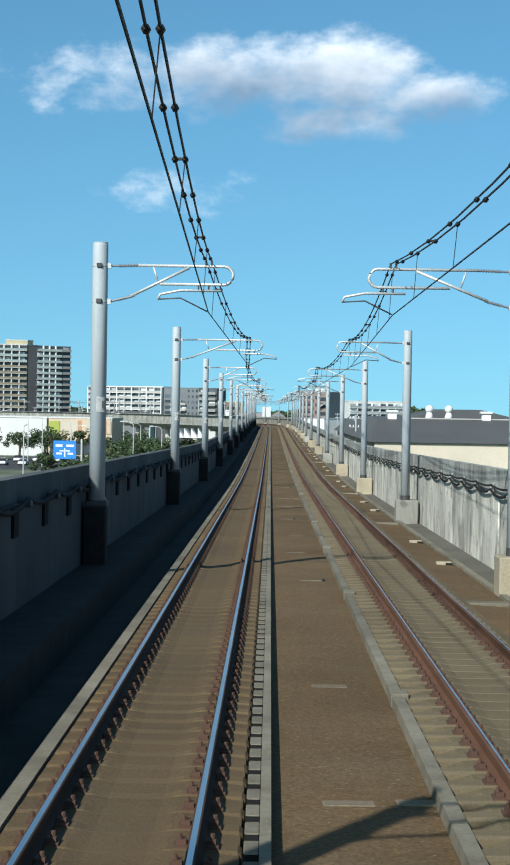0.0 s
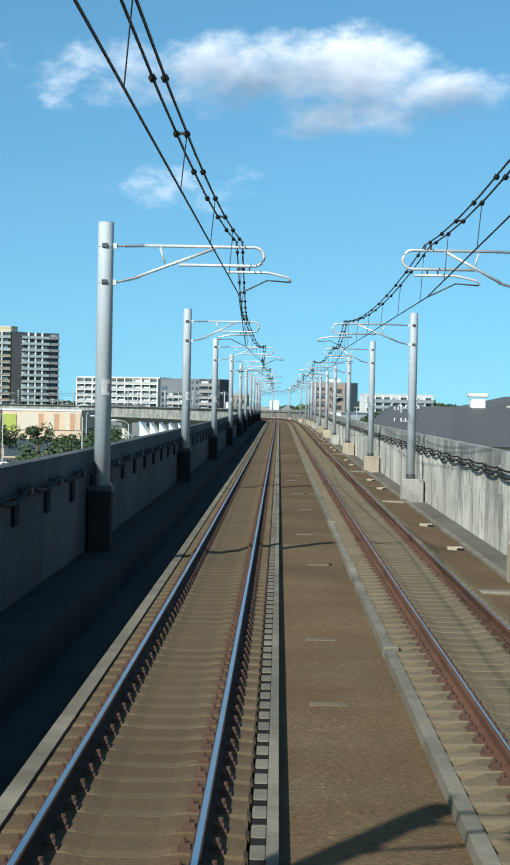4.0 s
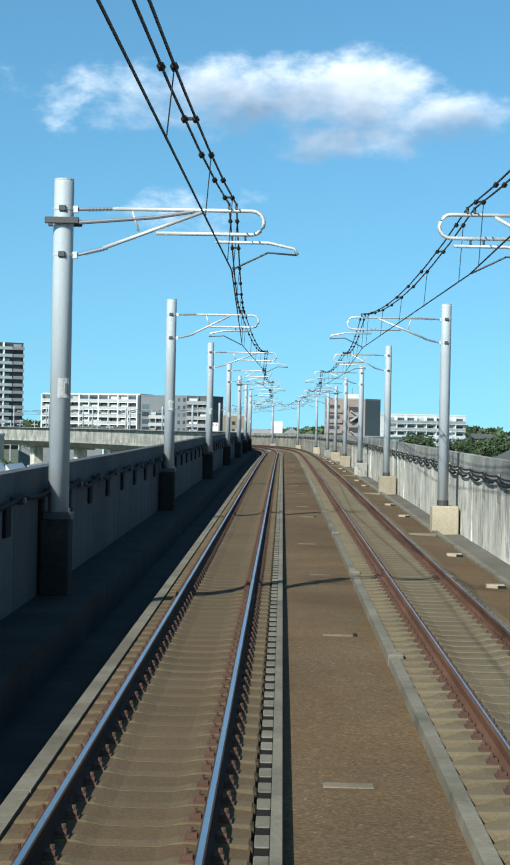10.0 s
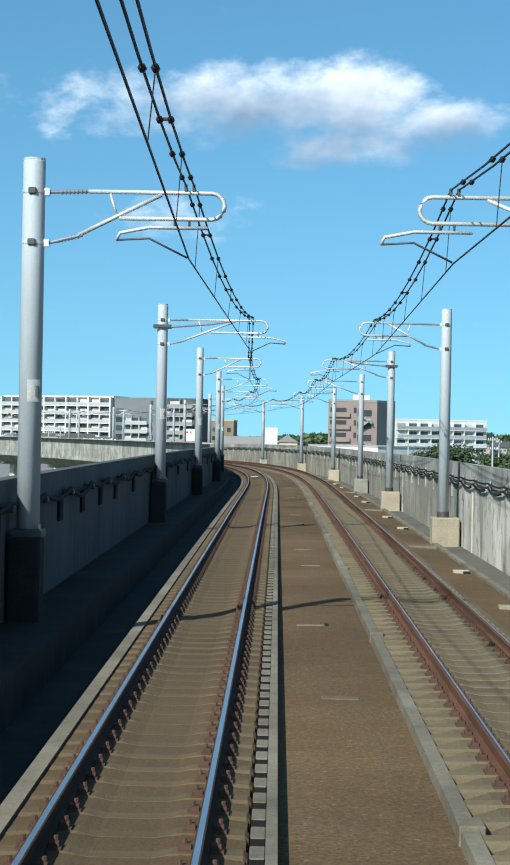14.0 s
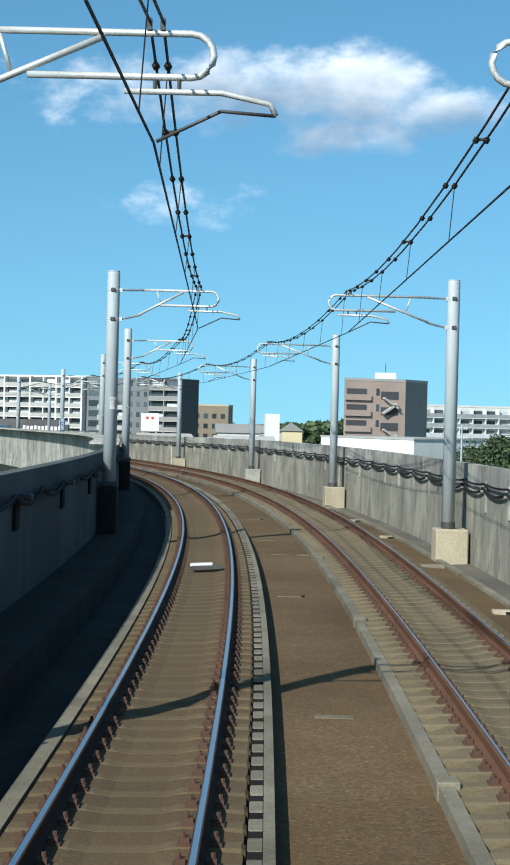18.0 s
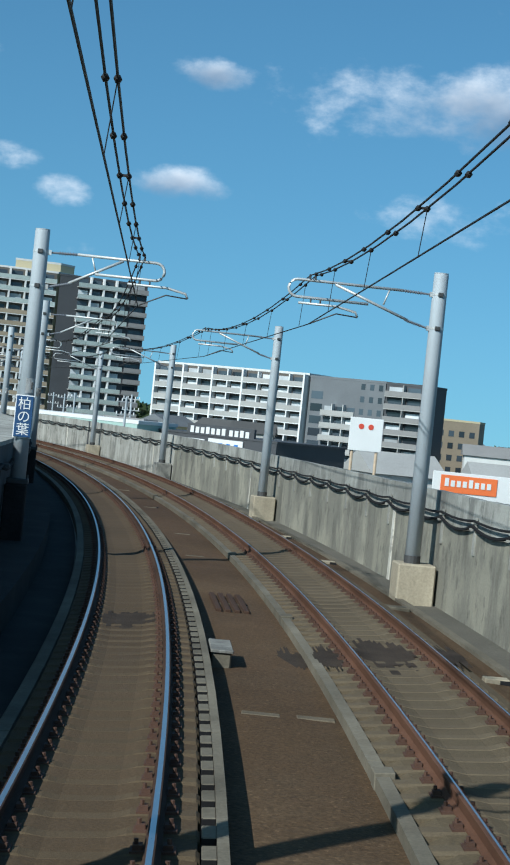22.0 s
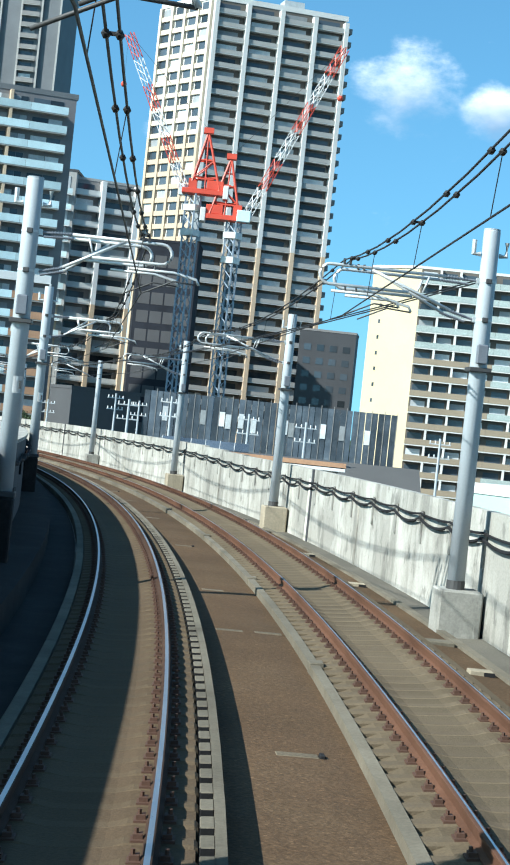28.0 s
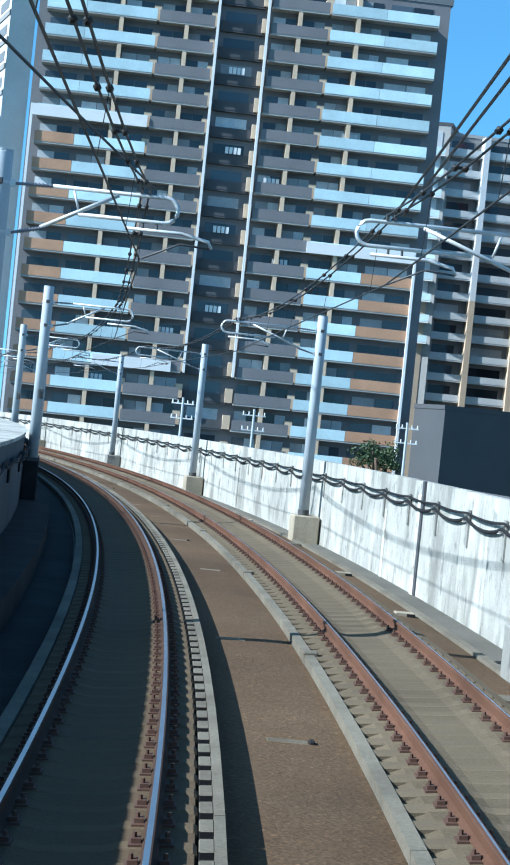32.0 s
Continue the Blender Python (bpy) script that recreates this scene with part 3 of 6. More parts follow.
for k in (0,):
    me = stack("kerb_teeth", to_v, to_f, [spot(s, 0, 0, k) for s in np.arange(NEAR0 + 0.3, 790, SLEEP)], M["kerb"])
    shade_steep_faces(me)
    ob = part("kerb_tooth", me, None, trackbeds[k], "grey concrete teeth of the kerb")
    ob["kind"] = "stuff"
    # black strip stands for the shade on the slot floors
    slot_black = sweep("rubber_pad", [(0.897, -0.225), (1.012, -0.225), (1.012, -0.5), (0.897, -0.5)], NEAR0, END, 2.0, track=k)
    slot_black.materials.append(M["slot_black"])
    part("rubber_pad", slot_black, None, trackbeds[k], "black strip for the shade in the kerb slots")
KERB_LEN = 15.0
for k, d0, hw in ((0, 1.055, 0.043), (1, -1.1, 0.065)):
    for s in np.arange(NEAR0, END - 6, KERB_LEN):
        e = d0 + (0.05 * float(ramp(s)) if k else 0.0)
        me = sweep("kerb_piece", [(e - hw, -0.163), (e + hw, -0.163), (e + hw + 0.01, -0.55), (e - hw - 0.01, -0.55)], s, s + KERB_LEN - 0.025, 2.5, track=k)
        me.materials.append(M["kerb"])
        part("kerb_piece", me, None, trackbeds[k])
for s in np.arange(NEAR0, END - 6, 15.0):
    me = sweep("kerb_piece", [(-1.065, -0.185), (-1.05, -0.17), (-0.905, -0.17), (-0.905, -0.5), (-1.065, -0.5)], s, s + 14.97, 2.5, track=0)
    me.materials.append(M["kerb"])
    part("kerb_piece", me, None, trackbeds[0])

# ---- parapet walls ----
TOP_L, TOP_R = 2.05, 2.0


def top_r(s):
    """Height of the sunlit parapet at a station: it dips in the curve."""
    return float(np.interp(s, [480, 520, 655, 668, 710], [2.0, 1.87, 1.87, 2.03, 2.1]))


wall_l = thing("wall_left", "shaded weathered concrete parapet wall of the viaduct", "parapet", kind="structure")
wall_r = thing("wall_right", "sunlit weathered concrete parapet wall with stains and joints", "parapet", kind="structure")
DL, DR = -2.64, 6.4
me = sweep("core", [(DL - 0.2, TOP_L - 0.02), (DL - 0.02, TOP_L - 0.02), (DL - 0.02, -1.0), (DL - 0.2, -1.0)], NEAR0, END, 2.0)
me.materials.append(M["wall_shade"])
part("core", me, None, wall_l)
for s in np.arange(NEAR0, END, 5.0):
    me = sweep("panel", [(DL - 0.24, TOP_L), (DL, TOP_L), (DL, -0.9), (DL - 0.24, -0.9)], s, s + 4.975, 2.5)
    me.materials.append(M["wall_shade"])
    # outer face keeps lighter concrete, the side the sun reaches
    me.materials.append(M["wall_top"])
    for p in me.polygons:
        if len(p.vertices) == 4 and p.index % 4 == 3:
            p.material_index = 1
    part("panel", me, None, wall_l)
    top = top_r(s + 2.5)
    if round((s - NEAR0) / 5) % 4 == 0:
        me = sweep("core", [(DR + 0.06, TOP_R - 0.25), (DR + 0.2, TOP_R - 0.25), (DR + 0.2, -1.0), (DR + 0.06, -1.0)], s, s + 20.0, 2.5)
        me.materials.append(M["wall_top"])
        part("core", me, None, wall_r)
    for q in (0, 2.5):
        me = sweep("panel", [(DR, top - 0.62), (DR + 0.24, top - 0.62), (DR + 0.24, -0.9), (DR, -0.9)], s + q, s + q + 2.485, 2.5)
        me.materials.append(M["wall" if s < 340 else ("wall_grey" if s < 543 else "wall_clean")])
        part("panel", me, None, wall_r)
    me = sweep("upper_panel", [(DR + 0.025, top), (DR + 0.25, top), (DR + 0.25, top - 0.62), (DR + 0.025, top - 0.62)], s, s + 4.98, 2.5)
    me.materials.append(M["wall_top" if s < 543 else "wall_clean"])
    part("upper_panel", me, None, wall_r, "mottled grey upper course")
# broad sunlit coping on the inside of the curve
for s in np.arange(430, END, 20.0):
    me = sweep("coping", [(DL - 0.95, TOP_L + 0.09), (DL + 0.03, TOP_L + 0.09), (DL + 0.03, TOP_L + 0.005), (DL - 0.95, TOP_L + 0.005)], s, s + 19.98, 2.5)
    me.materials.append(M["wall_clean"])
    part("coping", me, None, wall_l, "broad pale coping slab")

# ---- masts ----
MAST = [(6.0, 0.0), (33.7, 0.0), (61.1, 0.0), (88.6, 0.0), (116.3, 0.0), (145.7, 0.0), (173.2, 0.0), (203.2, 0.0), (232.5, 0.0), (257.8, 0.0), (285.8, 0.0), (312.8, 0.0), (339.1, 0.0), (363.1, 0.0), (388.0, 0.0), (415.3, 0.0), (441.4, 0.0), (467.1, 0.0), (493.8, 0.0), (518.7, 0.0), (545.5, 0.0), (568.3, 0.0), (596.2, 0.5), (617.3, 0.5), (644.2, 0.5), (669.9, 0.5), (696.5, 0.5), (723.2, 0.0), (749.4, 0.0), (774.4, 0.0), (800.4, 0.0), (826.4, 0.0), (852.4, 0.0), (878.4, 0.0), (904.4, 0.0)]
POLE_TOP = 6.44


def cantilever(root, side, reach, y0, pull=1):
    """Tubular arm with insulators, registration tube and steady arm, y0 along the track from the mast."""
    before = set(root.children)
    # top tube with rounded end that returns below
    x_end = side * (reach + 0.48)
    zt, zb = 6.02, 5.66
    bm = bmesh.new()
    pts = [(side * 0.75, 0, zt), (x_end - side * 0.18, 0, zt)]
    for a in np.linspace(90, -90, 9)[1:-1]:
        pts.append((x_end - side * 0.18 + side * 0.18 * math.cos(radians(a)), 0, (zt + zb) / 2 + 0.18 * math.sin(radians(a))))
    pts += [(x_end - side * 0.18, 0, zb), (side * (reach * 0.55), 0, zb)]
    tube(bm, pts, 0.03, 8)
    part("cantilever_tube", bm, M["galv"], root, smooth=True)
    bm = bmesh.new()
    tube(bm, [(side * 0.62, 0, 5.42), (side * (reach * 0.82), 0, zt - 0.03)], 0.03, 8)
    part("diagonal_strut", bm, M["galv"], root, smooth=True)
    bm = bmesh.new()
    tube(bm, [(side * 1.05, 0, zt - 0.03), (side * 1.15, 0, 5.68)], 0.02, 6)
    part("brace", bm, M["galv"], root, smooth=True)
    for zz, z2 in ((6.0, zt), (5.3, 5.42)):
        bm = bmesh.new()
        x0, x1 = side * 0.2, side * (0.8 if zz > 5.5 else 0.68)
        tube(bm, [(x0, 0, zz), (x1, 0, z2)], 0.022, 8)
        for i in range(7):
            u = 0.3 + 0.09 * i
            p0 = Vector((x0, 0, zz)).lerp(Vector((x1, 0, z2)), u)
            p1 = Vector((x0, 0, zz)).lerp(Vector((x1, 0, z2)), u + 0.03)
            tube(bm, [p0, p1], 0.036, 8)
        part("insulator", bm, M["insul"], root, "ribbed rod insulator", smooth=False)
    # steady arm holder and arm
    bm = bmesh.new()
    tube(bm, [(side * (reach - 0.25 * pull), 0, zb - 0.12), (side * (reach + 0.55 * pull), 0, zb - 0.12), (side * (reach + 0.95 * pull), 0, zb - 0.2), (side * (reach + 1.0 * pull), 0, zb - 0.3)], 0.026, 8)
    part("registration_tube", bm, M["galv"], root, smooth=True)
    bm = bmesh.new()
    tube(bm, [(side * (reach + 1.0 * pull), 0, zb - 0.3), (side * (reach + 0.55 * pull), 0, zb - 0.27), (side * (reach + 0.02 * pull), 0, CONTACT + 0.01)], 0.016, 6)
    part("steady_arm", bm, M["steel_dark"], root, smooth=True)
    for xx in (reach, reach + 0.2 * pull):
        part("hanger_clamp", tube(bmesh.new(), [(side * xx, 0, zb), (side * xx, 0, zb - 0.14)], 0.02, 6), M["steel_dark"], root)
    for xx in (reach - 0.055, reach + 0.055):
        part("wire_saddle", boxm(side * xx - 0.02, side * xx + 0.02, -0.04, 0.04, zt + 0.02, zt + 0.12), M["steel_dark"], root)
    for ob in set(root.children) - before:
        ob.matrix_local = Matrix.Translation((0, y0, 0))


def make_mast(side, reach, tall=0.0, heavy=False, pull=1, tone="plinth"):
    """Round concrete mast with a tubular cantilever. side +1: arm points to +x. reach: wire place along x from the pole."""
    base_z = 1.36 if side > 0 else 0.42
    root = new("catenary_mast")
    top = POLE_TOP + tall
    bm = bmesh.new()
    tube(bm, [(0, 0, base_z), (0, 0, top - 0.03), (0, 0, top)], 0.16, 18, 0.145)
    part("pole", bm, M["pole"], root, smooth=True)
    bm = bmesh.new()
    tube(bm, [(0, 0, top - 0.005), (0, 0, top + 0.02)], 0.15, 16)
    part("pole_cap", bm, M["pole"], root, "grey pole cap")
    for zz in (6.0, 5.3):
        bm = bmesh.new()
        tube(bm, [(0, 0, zz - 0.02), (0, 0, zz + 0.02)], 0.16, 16)
        box(bm, 0.15 * side - 0.05, 0.15 * side + 0.07, -0.05, 0.05, zz - 0.05, zz + 0.05)
        part("mast_band", bm, M["galv"], root, "thin clamp band")
        part("clamp", boxm(-0.055, 0.055, -0.185, -0.14, zz - 0.045, zz + 0.045, 0.012), M["steel_dark"], root, "dark clamp")
    cantilever(root, side, reach, 0.0, pull)
    if tall > 0.3:
        cantilever(root, side, reach - 0.35, 0.75, pull)
    if side > 0:
        bm = bmesh.new()
        arc = [(0.166 * math.sin(a), -0.166 * math.cos(a)) for a in np.radians(np.linspace(-8, 58, 6))]
        lo, hi = [bm.verts.new((x, y, 3.12)) for x, y in arc], [bm.verts.new((x, y, 3.42)) for x, y in arc]
        for q in range(5):
            bm.faces.new((lo[q], lo[q + 1], hi[q + 1], hi[q]))
        bmesh.ops.solidify(bm, geom=bm.faces[:], thickness=-0.005)
        plate = part("number_plate", bm, M["white"], root, "small white plate curved round the mast")
        part("bar", boxm(0.09, 0.125, -0.16, -0.1, 3.2, 3.34), M["steel_dark"], plate, "dark unreadable mark")
        bm = bmesh.new()
        box(bm, -0.22, 0.22, -0.22, 0.22, base_z - 0.1, base_z + 0.02, 0.02)
        tube(bm, [(0.19, 0.19, base_z), (0.19, 0.19, base_z + 0.09)], 0.02, 6)
        tube(bm, [(0.19, -0.19, base_z), (0.19, -0.19, base_z + 0.09)], 0.02, 6)
        part("base_plate", bm, M["steel_dark"], root, "dark base plate with bolts")
        # pilaster takes the same shade-darkened colour
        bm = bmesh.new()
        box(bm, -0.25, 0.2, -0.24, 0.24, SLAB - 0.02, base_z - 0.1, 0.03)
        part("pilaster", bm, M["concrete_shade"], root, "concrete pilaster under the mast, coloured dark for shade")
    else:
        bm = bmesh.new()
        box(bm, -0.34, 0.45, -0.42, 0.42, SLAB - 0.02, base_z, 0.03)
        part("plinth", bm, M[tone], root, "tan concrete plinth" if tone == "plinth" else "grey concrete plinth")
        bm = bmesh.new()
        tube(bm, [(0, 0, base_z - 0.01), (0, 0, base_z + 0.16)], 0.172, 16)
        part("foot_band", bm, M["steel_dark"], root, "dark band at the foot")
    if tall:
        part("equipment_arm", boxm(-0.2, 0.2, -0.24, 0.24, 4.36, 4.44, 0.01), M["steel_dark"], root)
        for q in (-1, 1):
            part("side_insulator", tube(bmesh.new(), [(q * 0.17, 0, top - 0.45), (q * 0.3, 0, top - 0.45), (q * 0.3, 0, top - 0.2)], 0.045, 8), M["galv"], root)
        part("switch_box", boxm(-0.1, 0.1, -0.3, -0.17, 4.5, 4.85, 0.02), M["insul"], root, "small grey switch box")
    if heavy:
        bm = bmesh.new()
        box(bm, -0.26, 0.26, -0.23, -0.17, 5.76, 5.86, 0.01)
        box(bm, -0.26, 0.26, 0.17, 0.23, 5.76, 5.86, 0.01)
        part("cross_beam", bm, M["steel_dark"], root, "dark steel crossarm clamp")
        bm = bmesh.new()
        tube(bm, [(side * 0.24, 0, 5.8), (side * 1.4, 0, 5.9), (side * 2.0, 0, 6.0)], 0.03, 8)
        part("tension_rod", bm, M["insul"], root)
    return root


CONTACT, MESS = 5.12, 6.12
D_L, D_R = -2.36, 5.886
LABEL_L = "pale grey concrete catenary mast with tubular cantilever on the shaded parapet"
LABEL_R = "pale grey catenary mast with tubular cantilever on a tan concrete plinth"
protos = {}


def stagger(i, k):
    if MAST[i][0] > 380:
        if i == 14 and k == 0:
            return -0.02
        return -0.3 if k == 0 else (-0.4 if i % 2 == 0 else -0.3)
    return 0.22 if i % 2 == 0 else -0.22


def pull_side(i, k):
    """+1: the steady arm reaches past the wire; -1: it stays on the mast's side."""
    if MAST[i][0] > 380:
        return 1 if k == 0 else -1
    return (1 if stagger(i, k) > 0 else -1) * (1 if k == 0 else -1)


for i, (s, up) in enumerate(MAST):
    for k in (0, 1):
        side = 1 if k == 0 else -1
        wire_d = stagger(i, k) + (0 if k == 0 else GAP)
        reach = abs(wire_d - (D_L if k == 0 else D_R))
        heavy = (i in (8, 12) and k == 0) or (i in (13,) and k == 1)
        tall = up if i in (22, 23, 24, 25) else 0.0
        pull = pull_side(i, k)
        tone = "wall_top" if k and i % 3 == 2 else "plinth"
        key = (side, round(reach, 2), tall, heavy, pull, tone)
        m = spot(s, D_L if k == 0 else D_R, 0)
        if key not in protos:
            ob = make_mast(side, reach, tall, heavy, pull, tone)
            ob.matrix_world = m
            tagged(ob, LABEL_L if k == 0 else (LABEL_R if tone == "plinth" else LABEL_R.replace("tan", "grey")), "catenary mast", "catenary masts")
            protos[key] = ob
        else:
            copy_thing(protos[key], m)

# ---- overhead wires ----
MS = [s for s, up in MAST]


def wire_at(i, u, k, z, off=0.0):
    """A point of the straight span from mast i to the next."""
    g = 0 if k == 0 else GAP
    p = Vector([float(v) for v in at(MS[i], stagger(i, k) + g + off, z)])
    q = Vector([float(v) for v in at(MS[i + 1], stagger(i + 1, k) + g + off, z)])
    return p.lerp(q, u)


def wire_pts(k, kind, off=0.0, n=9):
    pts = []
    for i in range(len(MS) - 1):
        for u in np.linspace(0, 1, n)[: n - 1 if i < len(MS) - 2 else n]:
            z = CONTACT if kind == "contact" else MESS - SAG * 4 * u * (1 - u)
            pts.append(wire_at(i, u, k, z, off))
    return pts


SAG = 0.42


def barrel(bm, m, r, h):
    """A small rounded clamp body along y."""
    rings = [[bm.verts.new(m @ Vector((q * math.cos(a), y, q * math.sin(a) - 0.006))) for a in np.linspace(0, math.tau, 7)[:-1]] for y, q in ((-h, r * 0.4), (-h * 0.5, r), (h * 0.5, r), (h, r * 0.4))]
    for a, b in zip(rings, rings[1:]):
        for k in range(6):
            bm.faces.new((a[k], a[(k + 1) % 6], b[(k + 1) % 6], b[k]))
    bm.faces.new(rings[0][::-1])
    bm.faces.new(rings[-1])


for k in (0, 1):
    w = thing("overhead_line", "dark overhead contact wire hung from twin messenger wires", "overhead wire", group="overhead lines")
    part("contact_wire", tube(bmesh.new(), wire_pts(k, "contact"), 0.012, 5), M["wire"], w)
    for off in (-0.055, 0.055):
        part("messenger_wire", tube(bmesh.new(), wire_pts(k, "mess", off), 0.014, 5), M["wire"], w)
    bm = bmesh.new()
    cb = bmesh.new()
    for i in range(len(MS) - 1):
        L = MS[i + 1] - MS[i]
        n = max(2, int(round(L / 2.7)))
        for j in range(n):
            u = (j + 0.5) / n
            s = MS[i] + L * u
            zm = MESS - SAG * 4 * u * (1 - u)
            off = -0.055 if j % 2 else 0.055
            p0, p1 = wire_at(i, u, k, zm, off), wire_at(i, u, k, CONTACT)
            if j % 2 == 0:
                tube(bm, [p0, p1], 0.006, 4, cap=False)
            for o2 in (-0.055, 0.055):
                m = spot(s, 0, 0)
                m.translation = wire_at(i, u, k, zm, o2)
                barrel(cb, m, 0.038, 0.065)
            if j % 3 == 1:
                m.translation = wire_at(i, u, k, zm)
                box(cb, -0.075, 0.075, -0.015, 0.015, -0.015, 0.015, m=m)
    ob = part("dropper", bm, M["wire"], w)
    ob["kind"] = "stuff"
    ob = part("wire_clamp", cb, M["wire"], w)
    ob["kind"] = "stuff"

aw = thing("anchor_line", "dark twin wires led off to an anchor mast", "overhead wire")
for off in (-0.06, 0.06):
    p0, p1 = at(MS[26], GAP - 0.3 + off, 6.15), at(MS[23], D_R + 0.1 + off, 6.1)
    pts = [Vector(p0).lerp(Vector(p1), u) + Vector((0, 0, -0.6 * 4 * u * (1 - u))) for u in np.linspace(0, 1, 14)]
    part("messenger_wire", tube(bmesh.new(), pts, 0.016, 5), M["wire"], aw)
p0, p1 = at(MS[26], -0.2, 6.15), at(MS[23], D_L + 0.1, 6.6)
pts = [Vector(p0).lerp(Vector(p1), u) + Vector((0, 0, -0.6 * 4 * u * (1 - u))) for u in np.linspace(0, 1, 14)]
part("messenger_wire", tube(bmesh.new(), pts, 0.016, 5), M["wire"], aw)

# ---- town ----
GZ = -8.5
M["peach"] = material("peach_tan_tiled_wall", (0.43, 0.345, 0.245), 0.8, spots=0.08, size=6, fine=4, fine_amt=0.06, bump=0)
M["ivory"] = material("ivory_tiled_wall", (0.5, 0.44, 0.35), 0.8, spots=0.07, size=6, fine=4, fine_amt=0.06, bump=0)
M["cream"] = material("cream_painted_wall", (0.5, 0.43, 0.275), 0.8, spots=0.06, size=8, fine=4, fine_amt=0.05, bump=0)
M["pearl"] = material("off_white_wall", (0.56, 0.56, 0.54), 0.8, spots=0.07, size=6, fine=4, fine_amt=0.06, bump=0)
M["olive"] = material("brown_balcony", (0.25, 0.205, 0.145), 0.8, spots=0.1, size=5, fine=5, bump=0)
# brown darkened in colour for the shade inside the balconies
M["recess"] = material("shade_brown_recess_wall", (0.1, 0.088, 0.075), 0.8, spots=0.15, size=4, fine=5, bump=0)
M["mintglass"] = material("grey_green_glass_rail", (0.34, 0.39, 0.37), 0.25, spots=0.12, size=4, fine=4, bump=0)
M["grey"] = material("mid_grey_tiled_wall", (0.21, 0.205, 0.2), 0.8, spots=0.1, size=6, fine=5, bump=0)
M["charcoal"] = material("charcoal_wall", (0.055, 0.057, 0.062), 0.7, spots=0.12, size=6, fine=5, bump=0)
M["umber"] = material("dark_umber_panel", (0.155, 0.15, 0.155), 0.6, spots=0.12, size=5, fine=5, bump=0)
M["wood"] = material("orange_brown_panel", (0.4, 0.23, 0.135), 0.6, spots=0.14, size=3, fine=6, bump=0)
M["frost"] = material("pale_blue_frosted_glass", (0.5, 0.63, 0.66), 0.15, spots=0.14, size=5, fine=4, fine_amt=0.06, bump=0, per_object=0.18)
M["brownwall"] = material("pinkish_brown_wall", (0.34, 0.26, 0.225), 0.85, spots=0.1, size=5, fine=5, bump=0)
M["tanpost"] = material("tan_column", (0.52, 0.4, 0.28), 0.8, spots=0.08, size=4, fine=5, bump=0)
M["stonegrey"] = material("light_grey_spandrel", (0.33, 0.325, 0.31), 0.8, spots=0.08, size=5, fine=5, bump=0)
M["roofdark"] = material("dark_grey_metal_roof", (0.075, 0.073, 0.07), 0.7, spots=0.12, size=10, fine=3, bump=0)
M["craneblue"] = material("blue_grey_crane_steel", (0.27, 0.32, 0.38), 0.5, 0.2, spots=0.15, size=2, bump=0)
M["redpaint"] = material("red_orange_paint", (0.52, 0.06, 0.03), 0.5, spots=0.1, size=2, bump=0)
M["orange"] = material("orange_sign_paint", (0.72, 0.16, 0.04), 0.5, spots=0.06, size=2, bump=0)
M["slate"] = material("slate_grey_tiled_wall", (0.125, 0.135, 0.145), 0.7, spots=0.12, size=6, fine=5, bump=0)
M["bluepaint"] = material("road_sign_blue", (0.02, 0.17, 0.52), 0.45, spots=0.05, size=2, bump=0)
M["leaf"] = material("tree_leaves", (0.036, 0.06, 0.02), 0.75, spots=0.35, size=1.5, fine=3, fine_amt=0.3, bump=0, island=0.45)
M["bark"] = material("bark", (0.1, 0.075, 0.055), 0.9, spots=0.2, size=1)
M["screen"] = material("blue_grey_screen_panel", (0.055, 0.068, 0.085), 0.3, spots=0.3, size=3, bump=0, per_object=0.45, alt=(0.1, 0.115, 0.13), alt_amt=0.6)
M["redroof"] = material("orange_roof_tiles", (0.33, 0.12, 0.07), 0.8, spots=0.12, size=2, bump=0.1)
M["pane"] = glass_pane("window_glass", (0.035, 0.045, 0.055))
M["curtain"] = material("pale_curtain_behind_glass", (0.42, 0.44, 0.45), 0.4, spots=0.15, size=1.5, fine=6, bump=0, per_object=0.5)
M["yellow"] = material("green_yellow_panel", (0.3, 0.34, 0.06), 0.6, spots=0.05, size=2, bump=0)

gm = bmesh.new()
bmesh.ops.create_grid(gm, x_segments=8, y_segments=8, size=2400)
ground = thing("ground", "flat built-up town ground of asphalt, yards and grass", "ground", Matrix.Translation((0, 500, GZ)), kind="structure", data=mesh_of(gm, "ground", M["ground"]))

_shared = {}


def shared_box(name, sx, sy, sz, mat):
    """A box mesh from the origin, one for all alike pieces."""
    key = (name, round(sx, 2), round(sy, 2), round(sz, 2), mat)
    if key not in _shared:
        _shared[key] = mesh_of(boxm(0, sx, 0, sy, 0, sz), name, M[mat])
    return _shared[key]


def piece(name, parent, m, x, y, z, sx, sy, sz, mat, label=""):
    return part(name, shared_box(name, sx, sy, sz, mat), None, parent, label, m @ Matrix.Translation((x, y, z)))


